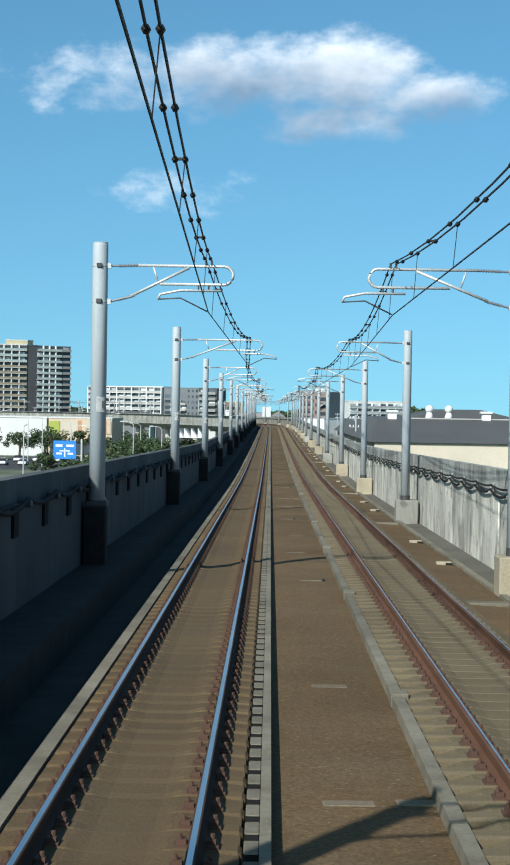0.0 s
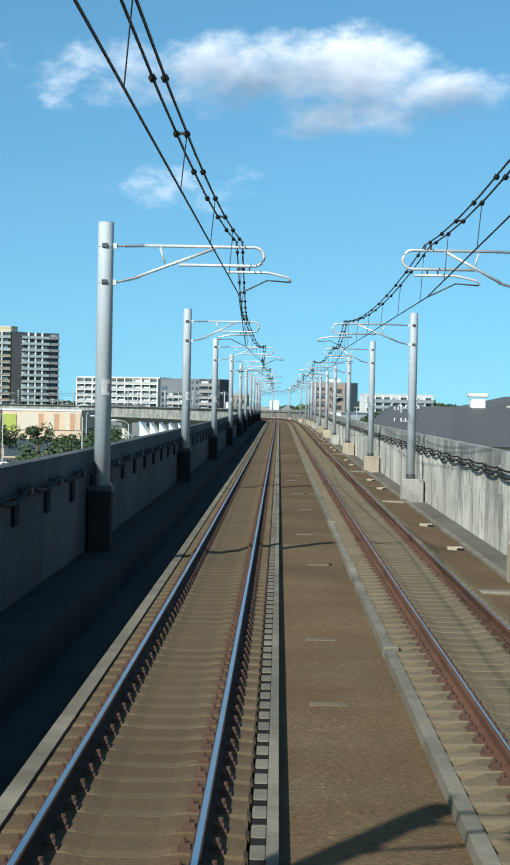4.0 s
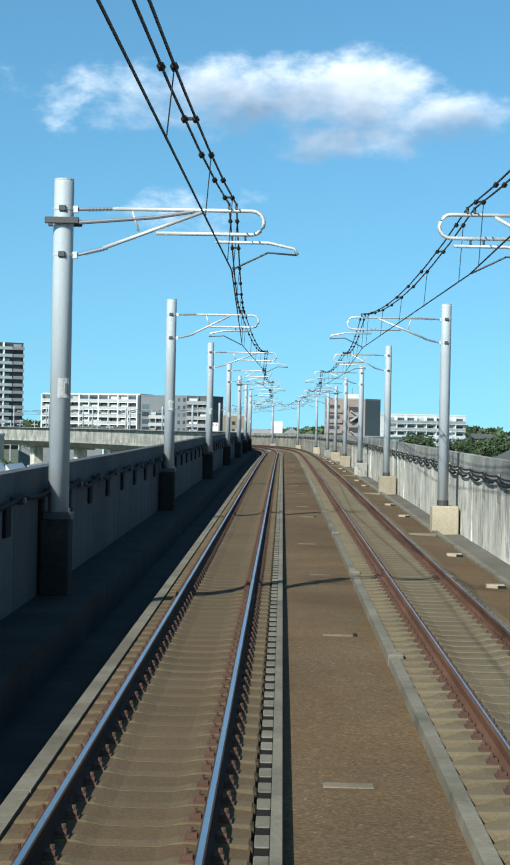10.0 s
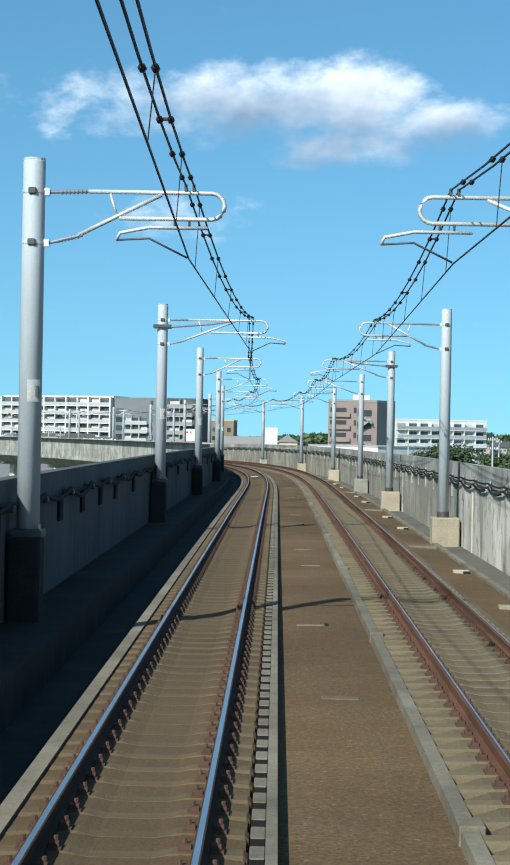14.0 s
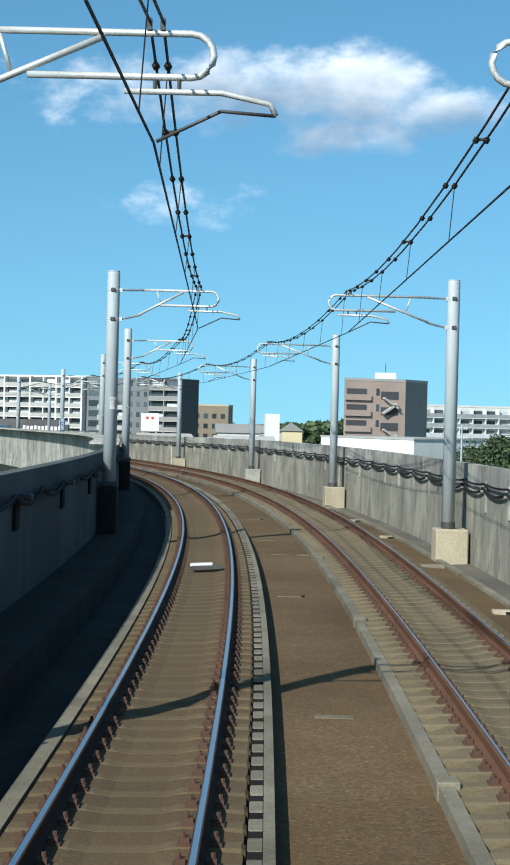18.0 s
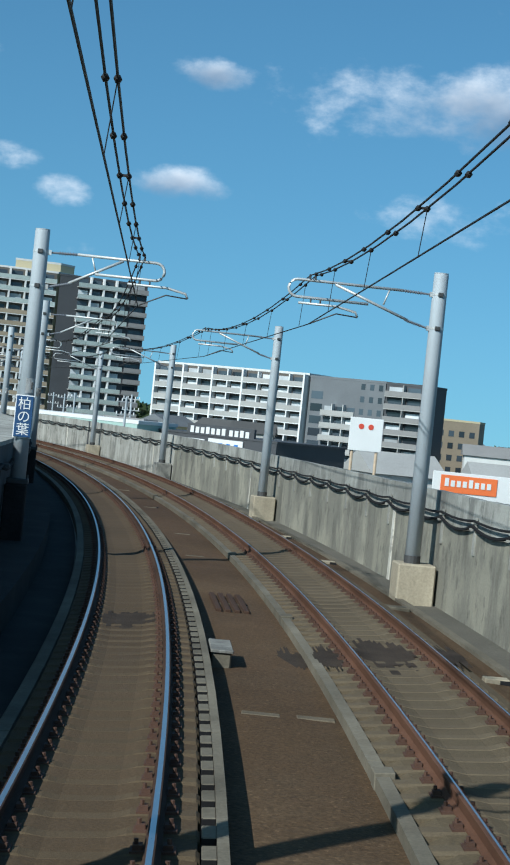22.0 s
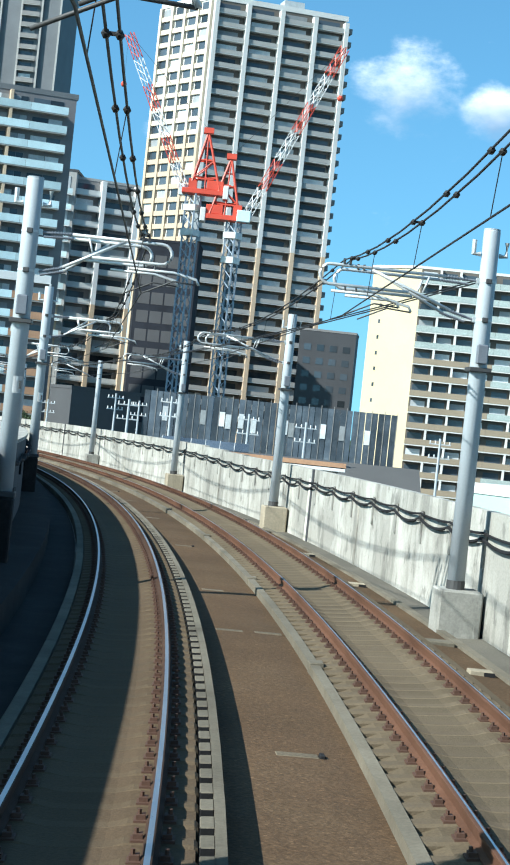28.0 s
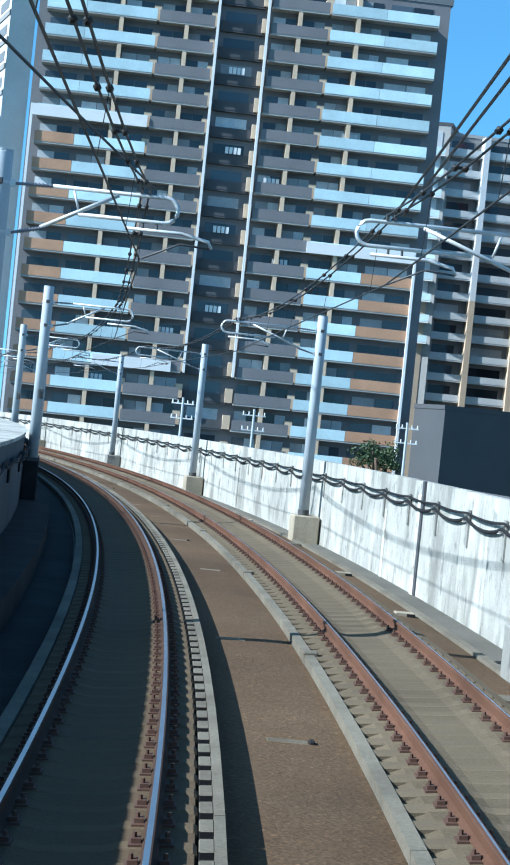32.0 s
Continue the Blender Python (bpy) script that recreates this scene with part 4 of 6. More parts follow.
def building(name, label, pts, z1, mat, roof="pearl", category="building", base=None, rim=0.5):
    """A building whose body stands on a polygon (counter-clockwise from above)."""
    z0 = GZ if base is None else base
    x0, y0 = pts[0]
    root = thing(name, label, category, Matrix.Translation((x0, y0, z0)))
    bm = bmesh.new()
    lo = [bm.verts.new((x - x0, y - y0, 0)) for x, y in pts]
    hi = [bm.verts.new((x - x0, y - y0, z1 - z0)) for x, y in pts]
    n = len(pts)
    for i in range(n):
        bm.faces.new((lo[i], lo[(i + 1) % n], hi[(i + 1) % n], hi[i]))
    bm.faces.new(hi)
    bmesh.ops.recalc_face_normals(bm, faces=bm.faces)
    part("wall", bm, M[mat], root)
    bm = bmesh.new()
    cx, cy = sum(p[0] for p in pts) / n - x0, sum(p[1] for p in pts) / n - y0
    k = 1.012
    lo = [bm.verts.new(((x - x0 - cx) * k + cx, (y - y0 - cy) * k + cy, z1 - z0 + 0.004)) for x, y in pts]
    hi = [bm.verts.new((v.co.x, v.co.y, z1 - z0 + rim)) for v in lo]
    for i in range(n):
        bm.faces.new((lo[i], lo[(i + 1) % n], hi[(i + 1) % n], hi[i]))
    bm.faces.new(hi)
    bm.faces.new(lo[::-1])
    bmesh.ops.recalc_face_normals(bm, faces=bm.faces)
    part("roof", bm, M[roof], root)
    return root


def face(root, p, q):
    """Pose of a face from p (its left end, as seen) to q, in the building's own frame, and its width."""
    b = root.matrix_basis.translation
    d = Vector((q[0] - p[0], q[1] - p[1]))
    return Matrix.Translation((p[0] - b.x, p[1] - b.y, 0)) @ Matrix.Rotation(math.atan2(d.y, d.x), 4, "Z"), d.length


def balconies(root, m, x0, x1, z0, floors, fh, bays, rail, slab="pearl", out=1.3, solid=1.05, part_mat="pearl", part_w=0.18, glass=True, two=False, dark=0.62, back=""):
    """Rows of balconies with slabs, rails, partitions and glazed doors."""
    w = x1 - x0
    bw = w / bays
    # dark back panel puts the balcony shade into the colour
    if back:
        piece("recess_wall", root, m, x0, -0.012, z0, w, 0.06, floors * fh - 0.05, back, "recessed wall behind the balconies, coloured dark for shade")
    for i in range(floors):
        z = z0 + i * fh
        piece("balcony_slab", root, m, x0, -out, z - 0.12, w, out, 0.22, slab)
        r = rail(i) if callable(rail) else rail
        if r:
            piece("balcony_rail", root, m, x0 + 0.02, -out - 0.04, z + 0.1, w - 0.04, 0.07, solid, r)
        for b in range(bays):
            if glass:
                piece("window", root, m, x0 + b * bw + bw * 0.1, -0.06, z + 0.12, bw * (0.42 if two else 0.72), 0.05, fh * 0.72, "pane" if random.random() < dark else "curtain")
                if two:
                    piece("window", root, m, x0 + b * bw + bw * 0.54, -0.06, z + 0.12, bw * 0.36, 0.05, fh * 0.72, "pane" if random.random() < dark else "curtain")
            if b and part_w:
                piece("partition", root, m, x0 + b * bw - part_w / 2, -out + 0.03, z + 0.1, part_w, out - 0.05, fh - 0.24, part_mat)


def windows(root, m, x0, x1, z0, floors, fh, cols, ww, wh, sill=0.9, mat="pane"):
    bw = (x1 - x0) / cols
    for i in range(floors):
        for c in range(cols):
            piece("window", root, m, x0 + c * bw + (bw - ww) / 2, -0.05, z0 + i * fh + sill, ww, 0.06, wh, mat)


random.seed(5)
# long cream-gabled apartment tower, olive balconies
FH = 2.97
tower_a = building("apartment_tower", "tall cream and brown apartment tower with tiers of balconies", [(-165.5, 872), (-126.5, 889), (-120, 903), (-172, 885), (-176.5, 875)], 34.6, "cream", category="apartment tower")
m, w = face(tower_a, (-165.5, 872), (-126.5, 889))
top_z = 34.6 - GZ
n_f = 14
z_first = top_z - n_f * FH + 0.2


def rail_a(i):
    return "mintglass" if i >= n_f - 5 else "olive"


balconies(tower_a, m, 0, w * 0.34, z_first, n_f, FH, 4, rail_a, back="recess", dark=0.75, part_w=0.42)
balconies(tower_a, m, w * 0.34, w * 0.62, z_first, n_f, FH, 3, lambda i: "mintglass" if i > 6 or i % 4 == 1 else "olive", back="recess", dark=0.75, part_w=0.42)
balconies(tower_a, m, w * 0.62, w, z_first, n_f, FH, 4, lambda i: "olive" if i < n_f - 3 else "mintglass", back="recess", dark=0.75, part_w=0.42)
m, w = face(tower_a, (-176.5, 875), (-165.5, 872))
windows(tower_a, m, 1.5, 3.5, z_first, n_f, FH, 1, 0.45, 0.7, 1.3)
tower_b = building("apartment_tower", "charcoal wing of a tall apartment tower with glazed balconies", [(-125.5, 888.5), (-105, 901), (-108, 912), (-120, 903)], 34.2, "charcoal", "charcoal", category="apartment tower")
m, w = face(tower_b, (-125.5, 888.5), (-105, 901))
balconies(tower_b, m, w * 0.2, w * 0.78, z_first, n_f, FH, 4, "mintglass", part_mat="white", slab="stonegrey", part_w=0.42)
balconies(tower_b, m, w * 0.8, w, z_first, n_f, FH, 1, "grey", slab="grey")
pent = building("stair_tower", "cream rooftop stair tower on the apartment block", [(-137, 886), (-126.2, 890.5), (-124, 896), (-136, 893)], 37.0, "cream", base=34.6 + 0.5)

# white apartment row with grey and dark wings
apt = building("apartment_building", "long white low apartment building with gridded balconies", [(-90, 855), (-52, 838), (-48, 848), (-86, 866)], 13.3, "pearl")
m, w = face(apt, (-90, 855), (-52, 838))
FW = 2.75
for k in range(5):
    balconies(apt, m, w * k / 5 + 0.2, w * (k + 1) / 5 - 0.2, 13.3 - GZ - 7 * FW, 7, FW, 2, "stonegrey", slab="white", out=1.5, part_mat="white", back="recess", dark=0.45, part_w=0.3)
for k in range(6):
    piece("pier", apt, m, min(w - 0.45, max(0, w * k / 5 - 0.22)), -1.62, 0, 0.45, 1.6, 13.4 - GZ, "white")
apt2 = building("apartment_building", "slate grey apartment building with white balconies", [(-51.5, 838), (-34, 830.3), (-31, 838), (-48, 848)], 12.9, "slate", "slate")
m, w = face(apt2, (-51.5, 838), (-34, 830.3))
balconies(apt2, m, 4.0, 12.5, 13.1 - GZ - 7 * FW, 5, FW, 3, "stonegrey", slab="stonegrey")
windows(apt2, m, 0.2, 4.0, 13.0 - GZ - 7 * FW, 6, FW, 1, 3.0, 1.7, 0.8)
windows(apt2, m, 12.5, w, 13.0 - GZ - 7 * FW, 7, FW, 3, 1.0, 1.3)
apt3 = building("apartment_building", "dark glazed end wing of an apartment building", [(-33.8, 830.2), (-25, 826.3), (-21, 835), (-31, 838)], 12.8, "charcoal", "charcoal")
m, w = face(apt3, (-33.8, 830.2), (-25, 826.3))
balconies(apt3, m, 0.3, w - 0.3, 13.0 - GZ - 7 * FW, 7, FW, 2, "grey", slab="stonegrey", part_mat="stonegrey")

# brown block with outside stairs
brown = building("office_building", "pinkish brown mid-rise block with open landings and outside stairs", [(12.9, 692.7), (24.6, 697.8), (29.4, 705.5), (18, 708)], 10.7, "brownwall", "stonegrey")
m, w = face(brown, (12.9, 692.7), (24.6, 697.8))
for i in range(6):
    z = 10.7 - GZ - 2.9 - i * 2.95
    piece("landing_opening", brown, m, 0.5, -0.04, z + 0.4, 4.2, 0.06, 1.0, "charcoal")
    piece("landing_rail", brown, m, 0.1, -0.4, z - 0.75, w * 0.42, 0.3, 1.05, "brownwall")
    piece("window", brown, m, w * 0.52, -0.04, z + 0.2, 0.7, 0.06, 1.3, "pane")
    mm = m @ Matrix.Translation((w * 0.62, -0.9, z - 0.4)) @ Matrix.Rotation(radians(-32 if i % 2 else 32), 4, "Y")
    part("stair_flight", shared_box("stair_flight", 3.6, 0.9, 0.35, "stonegrey"), None, brown, "", mm)
    piece("stair_shadow_gap", brown, m, w * 0.6, -0.05, z - 0.5, 3.7, 0.06, 1.5, "charcoal")
m, w = face(brown, (24.6, 697.8), (29.4, 705.5))
# grey laid over the brown body for the shade on this side
piece("side_wall", brown, m, 0, -0.05, 0, w, 0.06, 10.6 - GZ, "grey", "side wall coloured grey for its shade")
part("roof_tank", boxm(0, 4, 0, 2.5, 0, 1.2, 0.05), M["pearl"], brown, "white rooftop unit", Matrix.Translation((6, 6, 10.7 - GZ + 0.5)))
part("roof_aerial", tube(bmesh.new(), [(0, 0, 0), (0, 0, 3)], 0.06, 6), M["steel_dark"], brown, m=Matrix.Translation((8, 7, 11.2 - GZ)))

# high tower behind the cranes
tc = [(-266, 933.6), (-247, 925.5), (-223, 948), (-246, 962)]
tower_c = building("residential_tower", "very tall pale residential tower with stacked open balconies and pilasters", tc, 101, "pearl", "pearl", category="residential tower", rim=1.2)
m, w = face(tower_c, tc[0], tc[1])
FC = 3.15
NF = 31
zc = 101 - GZ - NF * FC
for i in range(NF):
    skin = "ivory" if i > 20 else "peach"
    piece("spandrel", tower_c, m, 0, -0.5, zc + i * FC - 0.25, w, 0.5, 1.15, skin)
    for c in range(4):
        x = c * w / 4
        piece("window", tower_c, m, x + 0.9, -0.05, zc + i * FC + 0.95, w / 4 - 1.3, 0.06, FC - 1.3, "curtain" if (i * 7 + c * 3) % 5 < 1 else "pane")
for c in range(5):
    piece("pilaster", tower_c, m, min(w - 0.9, max(0, c * w / 4 - 0.45)), -0.75, 0, 0.9, 0.75, 21 * FC + zc, "peach")
    piece("pilaster", tower_c, m, min(w - 0.9, max(0, c * w / 4 - 0.45)), -0.75, 21 * FC + zc, 0.9, 0.75, 101 - GZ - 21 * FC - zc, "ivory")
m, w = face(tower_c, tc[1], tc[2])
for c in range(4):
    x0, x1 = w * c / 4.0 + 0.5, w * (c + 1) / 4.0 - 0.5
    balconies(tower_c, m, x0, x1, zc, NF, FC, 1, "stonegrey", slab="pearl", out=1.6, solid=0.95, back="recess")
for c in range(5):
    x = min(w - 1.0, max(0, c * w / 4.0 - 0.5))
    piece("pilaster", tower_c, m, x, -2.0, 0, 1.0, 2.0, 13 * FC + zc, "tanpost")
    piece("pilaster", tower_c, m, x, -2.0, 13 * FC + zc, 1.0, 2.0, 101 - GZ - 13 * FC - zc - 0.2 * c, "pearl")
for i in range(NF):
    piece("corner_balcony", tower_c, m, w - 0.2, -1.3, zc + i * FC, 1.3, 3.2, 1.25, "grey")
part("roof_frame", boxm(0, 5, 0, 4, 0, 2.4), M["galv"], tower_c, "steel rooftop frame", m @ Matrix.Translation((w * 0.55, 4, 101 - GZ + 1.2)))

# glazed condominium with blue glass and orange balconies
dp, dq = (-247.2, 788.3), (-212.1, 823.4)
dd = Vector((dq[0] - dp[0], dq[1] - dp[1])).normalized()
nn = Vector((-dd.y, dd.x))
tower_d = building("condominium", "dark condominium with pale blue glass balconies and orange panels", [dp, dq, (dq[0] + nn.x * 14, dq[1] + nn.y * 14), (dp[0] + nn.x * 14, dp[1] + nn.y * 14)], 55.0, "umber", "slate", category="apartment tower", rim=0.9)
m, w = face(tower_d, dp, dq)
FD = 3.2
ND = 19
zd = 55.0 - GZ - ND * FD


def mix_rail(upper, lower, split):
    return lambda i: upper if i > split else lower


ZONES = [(0.02, 0.115, "frost", "wood", 12, 1), (0.115, 0.285, "frost", "frost", 12, 2), (0.29, 0.425, "umber", "umber", 0, 2), (0.56, 0.70, "umber", "umber", 0, 2), (0.705, 0.84, "frost", "frost", 8, 2), (0.84, 0.97, "frost", "wood", 8, 1)]
for u0, u1, up_, lo_, split, bays in ZONES:
    balconies(tower_d, m, w * u0, w * u1, zd, ND, FD, bays, mix_rail(up_, lo_, split), slab="stonegrey", out=1.7, part_mat="tanpost", part_w=0.5, two=True, dark=0.55, solid=1.25)
balconies(tower_d, m, w * 0.44, w * 0.545, zd, ND, FD, 1, "charcoal", slab="charcoal", out=0.7)
for i in range(ND):
    for u in (0.425, 0.548, 0.285, 0.70):
        piece("wall_pier", tower_d, m, w * u - 0.45, -1.2, zd + i * FD + 0.12, 0.9, 1.15, 1.7, "tanpost")
for u in (0.432, 0.552):
    piece("white_fin", tower_d, m, w * u - 0.15, -2.0, zd + 4 * FD, 0.3, 0.4, (ND - 4) * FD, "white")
piece("white_fin", tower_d, m, w * 0.005, -2.1, zd, 0.3, 0.4, 13 * FD, "white")
piece("white_fin", tower_d, m, w * 0.965, -2.1, zd, 0.3, 0.4, 9 * FD, "white")
piece("white_band", tower_d, m, w * 0.005, -1.95, zd + 13 * FD - 0.1, w * 0.28, 0.25, 1.35, "white")
piece("white_band", tower_d, m, w * 0.70, -1.95, zd + 9 * FD - 0.1, w * 0.268, 0.25, 1.35, "white")
piece("white_band", tower_d, m, w * 0.21, -1.95, zd + 4 * FD - 0.1, w * 0.19, 0.25, 1.3, "white")
# laundry on balconies
for i, u in ((3, 0.2), (6, 0.47), (9, 0.47), (10, 0.33), (12, 0.48), (8, 0.62), (5, 0.36), (11, 0.58), (13, 0.76), (15, 0.47), (4, 0.1)):
    for j in range(4):
        piece("laundry", tower_d, m, w * u + j * 0.5, -1.1, zd + i * FD + 1.2, 0.38, 0.05, 0.8, "white")
side = building("residential_tower", "pale striped side tower next to the condominium", [(-262, 793), (-248.9, 785.4), (-247.6, 788.2), (-260, 797)], 54, "pearl", category="apartment tower")
m, w = face(side, (-262, 793), (-248.9, 785.4))
windows(side, m, 1, w - 0.5, 54 - GZ - ND * FD, ND, FD, 2, 5.2, 1.2, 0.9, "slate")
for i in range(ND):
    piece("spandrel", side, m, 0, -0.15, zd + i * FD - 1.2, w, 0.12, 0.6, "grey")

# balcony block with tan columns, beside the condominium
ep, eq = (-254.0, 857.0), (-233.5, 879.7)
de = Vector((eq[0] - ep[0], eq[1] - ep[1])).normalized()
ne = Vector((-de.y, de.x))
tower_e = building("apartment_building", "grey balcony block with two-tone white and tan columns", [ep, eq, (eq[0] + ne.x * 12, eq[1] + ne.y * 12), (ep[0] + ne.x * 12, ep[1] + ne.y * 12)], 49.0, "grey", "stonegrey")
m, w = face(tower_e, ep, eq)
FE, NE = 3.15, 17
ze = 49.0 - GZ - NE * FE
for c in range(4):
    balconies(tower_e, m, w * c / 4 + 0.4, w * (c + 1) / 4 - 0.4, ze, NE, FE, 1, "pearl", slab="pearl", out=1.6, solid=0.95)
for c in range(5):
    x = min(w - 0.9, max(0, c * w / 4 - 0.45))
    piece("column", tower_e, m, x, -2.1, 0, 0.9, 2.0, ze + 9 * FE, "tanpost")
    piece("column", tower_e, m, x, -2.1, ze + 9 * FE, 0.9, 2.0, 49 - GZ - ze - 9 * FE, "white")

# dark blocks between
dk = building("building_under_construction", "dark sheeted building frame below the cranes", [(-220, 861), (-209.5, 865.5), (-214, 875), (-226, 870)], 36, "netting", "netting", base=GZ)
m, w = face(dk, (-220, 861), (-209.5, 865.5))
windows(dk, m, 0.5, w - 0.5, 3, 11, 3.6, 4, 2.3, 2.3, 0.6, "charcoal")
dk2 = building("apartment_building", "dark blue grey apartment block with recessed balconies", [(-213, 920), (-202, 926), (-206, 936), (-218, 930)], 25, "charcoal", "grey")
m, w = face(dk2, (-213, 920), (-202, 926))
windows(dk2, m, 0.5, w - 0.5, 1.5, 10, 3.0, 4, 1.6, 1.4, 0.7)
far_t = building("residential_tower", "far grey residential tower with vertical bands", [(-345, 964), (-325, 975), (-330, 990), (-352, 980)], 125, "slate", "grey", category="residential tower")
m, w = face(far_t, (-345, 964), (-325, 975))
for c in (0, 2):
    balconies(far_t, m, w * c / 4 + 0.5, w * (c + 1) / 4 - 0.5, 88, 15, 3.1, 1, "grey", slab="stonegrey", out=1.2, part_w=0, glass=c % 2 == 0)
for c in range(5):
    piece("fin", far_t, m, min(w - 0.5, c * w / 4), -0.9, 60, 0.5, 0.9, 73.5, "stonegrey")
cap = building("apartment_building", "white-banded mid-rise with stacked balconies behind the tower", [(-275, 845), (-241, 868), (-246, 878), (-280, 856)], 50, "stonegrey", "charcoal")
m, w = face(cap, (-275, 845), (-241, 868))
balconies(cap, m, w * 0.3, w - 0.5, 25, 10, 3.2, 3, "frost", slab="white", out=1.2)


# ---- tower cranes ----
def lattice(bm, p, q, half, seg, r, chord=0.07):
    """A square lattice boom from p to q."""
    p, q = Vector(p), Vector(q)
    d = (q - p).normalized()
    a = Vector((0, 0, 1)) if abs(d.z) < 0.9 else Vector((1, 0, 0))
    u = d.cross(a).normalized() * half
    v = d.cross(u).normalized() * half
    cs = [u + v, u - v, -u - v, -u + v]
    n = max(1, int((q - p).length / seg))
    for c in cs:
        tube(bm, [p + c, q + c], chord, 4)
    for i in range(n):
        a0, a1 = p.lerp(q, i / n), p.lerp(q, (i + 1) / n)
        for k in range(4):
            tube(bm, [a0 + cs[k], a1 + cs[(k + 1) % 4]], r, 3, cap=False)
    return bm


def crane(x, y, tip, z_mast):
    root = thing("tower_crane", "red and white luffing tower crane on a lattice mast", "tower crane", Matrix.Translation((x, y, GZ)), group="tower cranes")
    h = z_mast - GZ
    part("mast", lattice(bmesh.new(), (0, 0, 0), (0, 0, h), 1.0, 2.0, 0.1, 0.2), M["craneblue"], root)
    for zz in (h - 2, h - 6.5):
        part("climbing_collar", boxm(-1.3, 1.3, -1.3, 1.3, zz - 1.2, zz, 0.05), M["galv"], root, "grey climbing frame")
    t = Vector((tip[0] - x, tip[1] - y, 0)).normalized()
    rot = Matrix.Rotation(math.atan2(t.y, t.x), 4, "Z")
    tilt = Matrix.Translation((0, 0, h)) @ rot
    part("slewing_deck", boxm(-5.5, 2.2, -1.6, 1.6, 0, 0.9, 0.05), M["redpaint"], root, "red slewing platform", tilt)
    part("machine_house", boxm(-5.3, -2.2, -1.3, 1.3, 0.9, 2.6, 0.1), M["redpaint"], root, "", tilt)
    part("counterweight", boxm(-6.3, -5.3, -1.7, 1.7, -0.6, 1.9, 0.1), M["pearl"], root, "", tilt)
    part("operator_cab", boxm(0.4, 2.9, -2.9, -1.5, -0.2, 1.9, 0.1), M["frost"], root, "pale operator cab", tilt)
    bm = bmesh.new()
    for s in (-1.2, 1.2):
        tube(bm, [(0.8, s, 0.9), (-1.6, s * 0.4, 11.5)], 0.24, 6)
        tube(bm, [(-4.6, s, 0.9), (-1.6, s * 0.4, 11.5)], 0.24, 6)
        tube(bm, [(-3.1, s * 0.7, 6.2), (-0.4, s * 0.7, 6.2)], 0.14, 6)
        tube(bm, [(-3.1, s * 0.7, 6.2), (0.3, s, 3.0)], 0.12, 6)
        tube(bm, [(-1.9, s, 0.9), (-1.6, s * 0.4, 11.5)], 0.14, 6)
    box(bm, -2.5, -0.7, -0.9, 0.9, 11.2, 12.2)
    for zz, x0, x1 in ((3.2, -4.0, 0.4), (8.6, -2.4, -0.9)):
        for q in (-1, 1):
            tube(bm, [(x0, q * (1.1 - zz * 0.06), zz), (x1, -q * (1.1 - zz * 0.06), zz)], 0.12, 5)
        tube(bm, [(x0, -1.1 + zz * 0.06, zz), (x0, 1.1 - zz * 0.06, zz)], 0.16, 5)
        tube(bm, [(x1, -1.1 + zz * 0.06, zz), (x1, 1.1 - zz * 0.06, zz)], 0.16, 5)
    box(bm, -3.4, -0.4, -1.2, 1.2, 2.7, 2.95)
    box(bm, -2.6, -1.2, -0.8, 0.8, 6.0, 6.5)
    box(bm, -0.4, 1.2, -1.5, -0.3, 0.9, 2.9)
    box(bm, -0.4, 1.0, 0.4, 1.5, 0.9, 2.2)
    part("a_frame", bm, M["redpaint"], root, "red gantry frame", tilt)
    end = Vector((tip[0] - x, tip[1] - y, tip[2] - GZ))
    st = tilt @ Vector((2.0, 0, 1.0))
    for i in range(6):
        part("jib_section", lattice(bmesh.new(), st.lerp(end, i / 6), st.lerp(end, (i + 0.98) / 6), 0.62, 1.6, 0.055, 0.09), M["redpaint" if i in (1, 3, 5) else "white"], root, "red jib section" if i in (1, 3, 5) else "white jib section")
    bm = bmesh.new()
    tube(bm, [tilt @ Vector((-1.6, 0, 11.9)), end], 0.03, 4)
    tube(bm, [end, end + Vector((0, 0, -9))], 0.02, 4)
    part("hoist_rope", bm, M["wire"], root)
    bm = bmesh.new()
    bmesh.ops.create_uvsphere(bm, u_segments=10, v_segments=8, radius=0.55)
    part("hook_block", bm, M["redpaint"], root, "red hook block", Matrix.Translation(end + Vector((0, 0, -9.4))))
    return root


crane(-195.4, 853.0, (-180.5, 861.0, 73.0), 39.2)
crane(-202.4, 849.5, (-215.4, 842.5, 71.5), 43.5)

# ---- screens and yards by the line ----
scr = thing("screen_fence", "tall blue grey see-through construction screen on posts", "fence")
a, b = Vector((-192.5, 823.5)), Vector((-155, 843))
n = 40
rot = Matrix.Rotation(math.atan2(b.y - a.y, b.x - a.x), 4, "Z")
L = (b - a).length / n
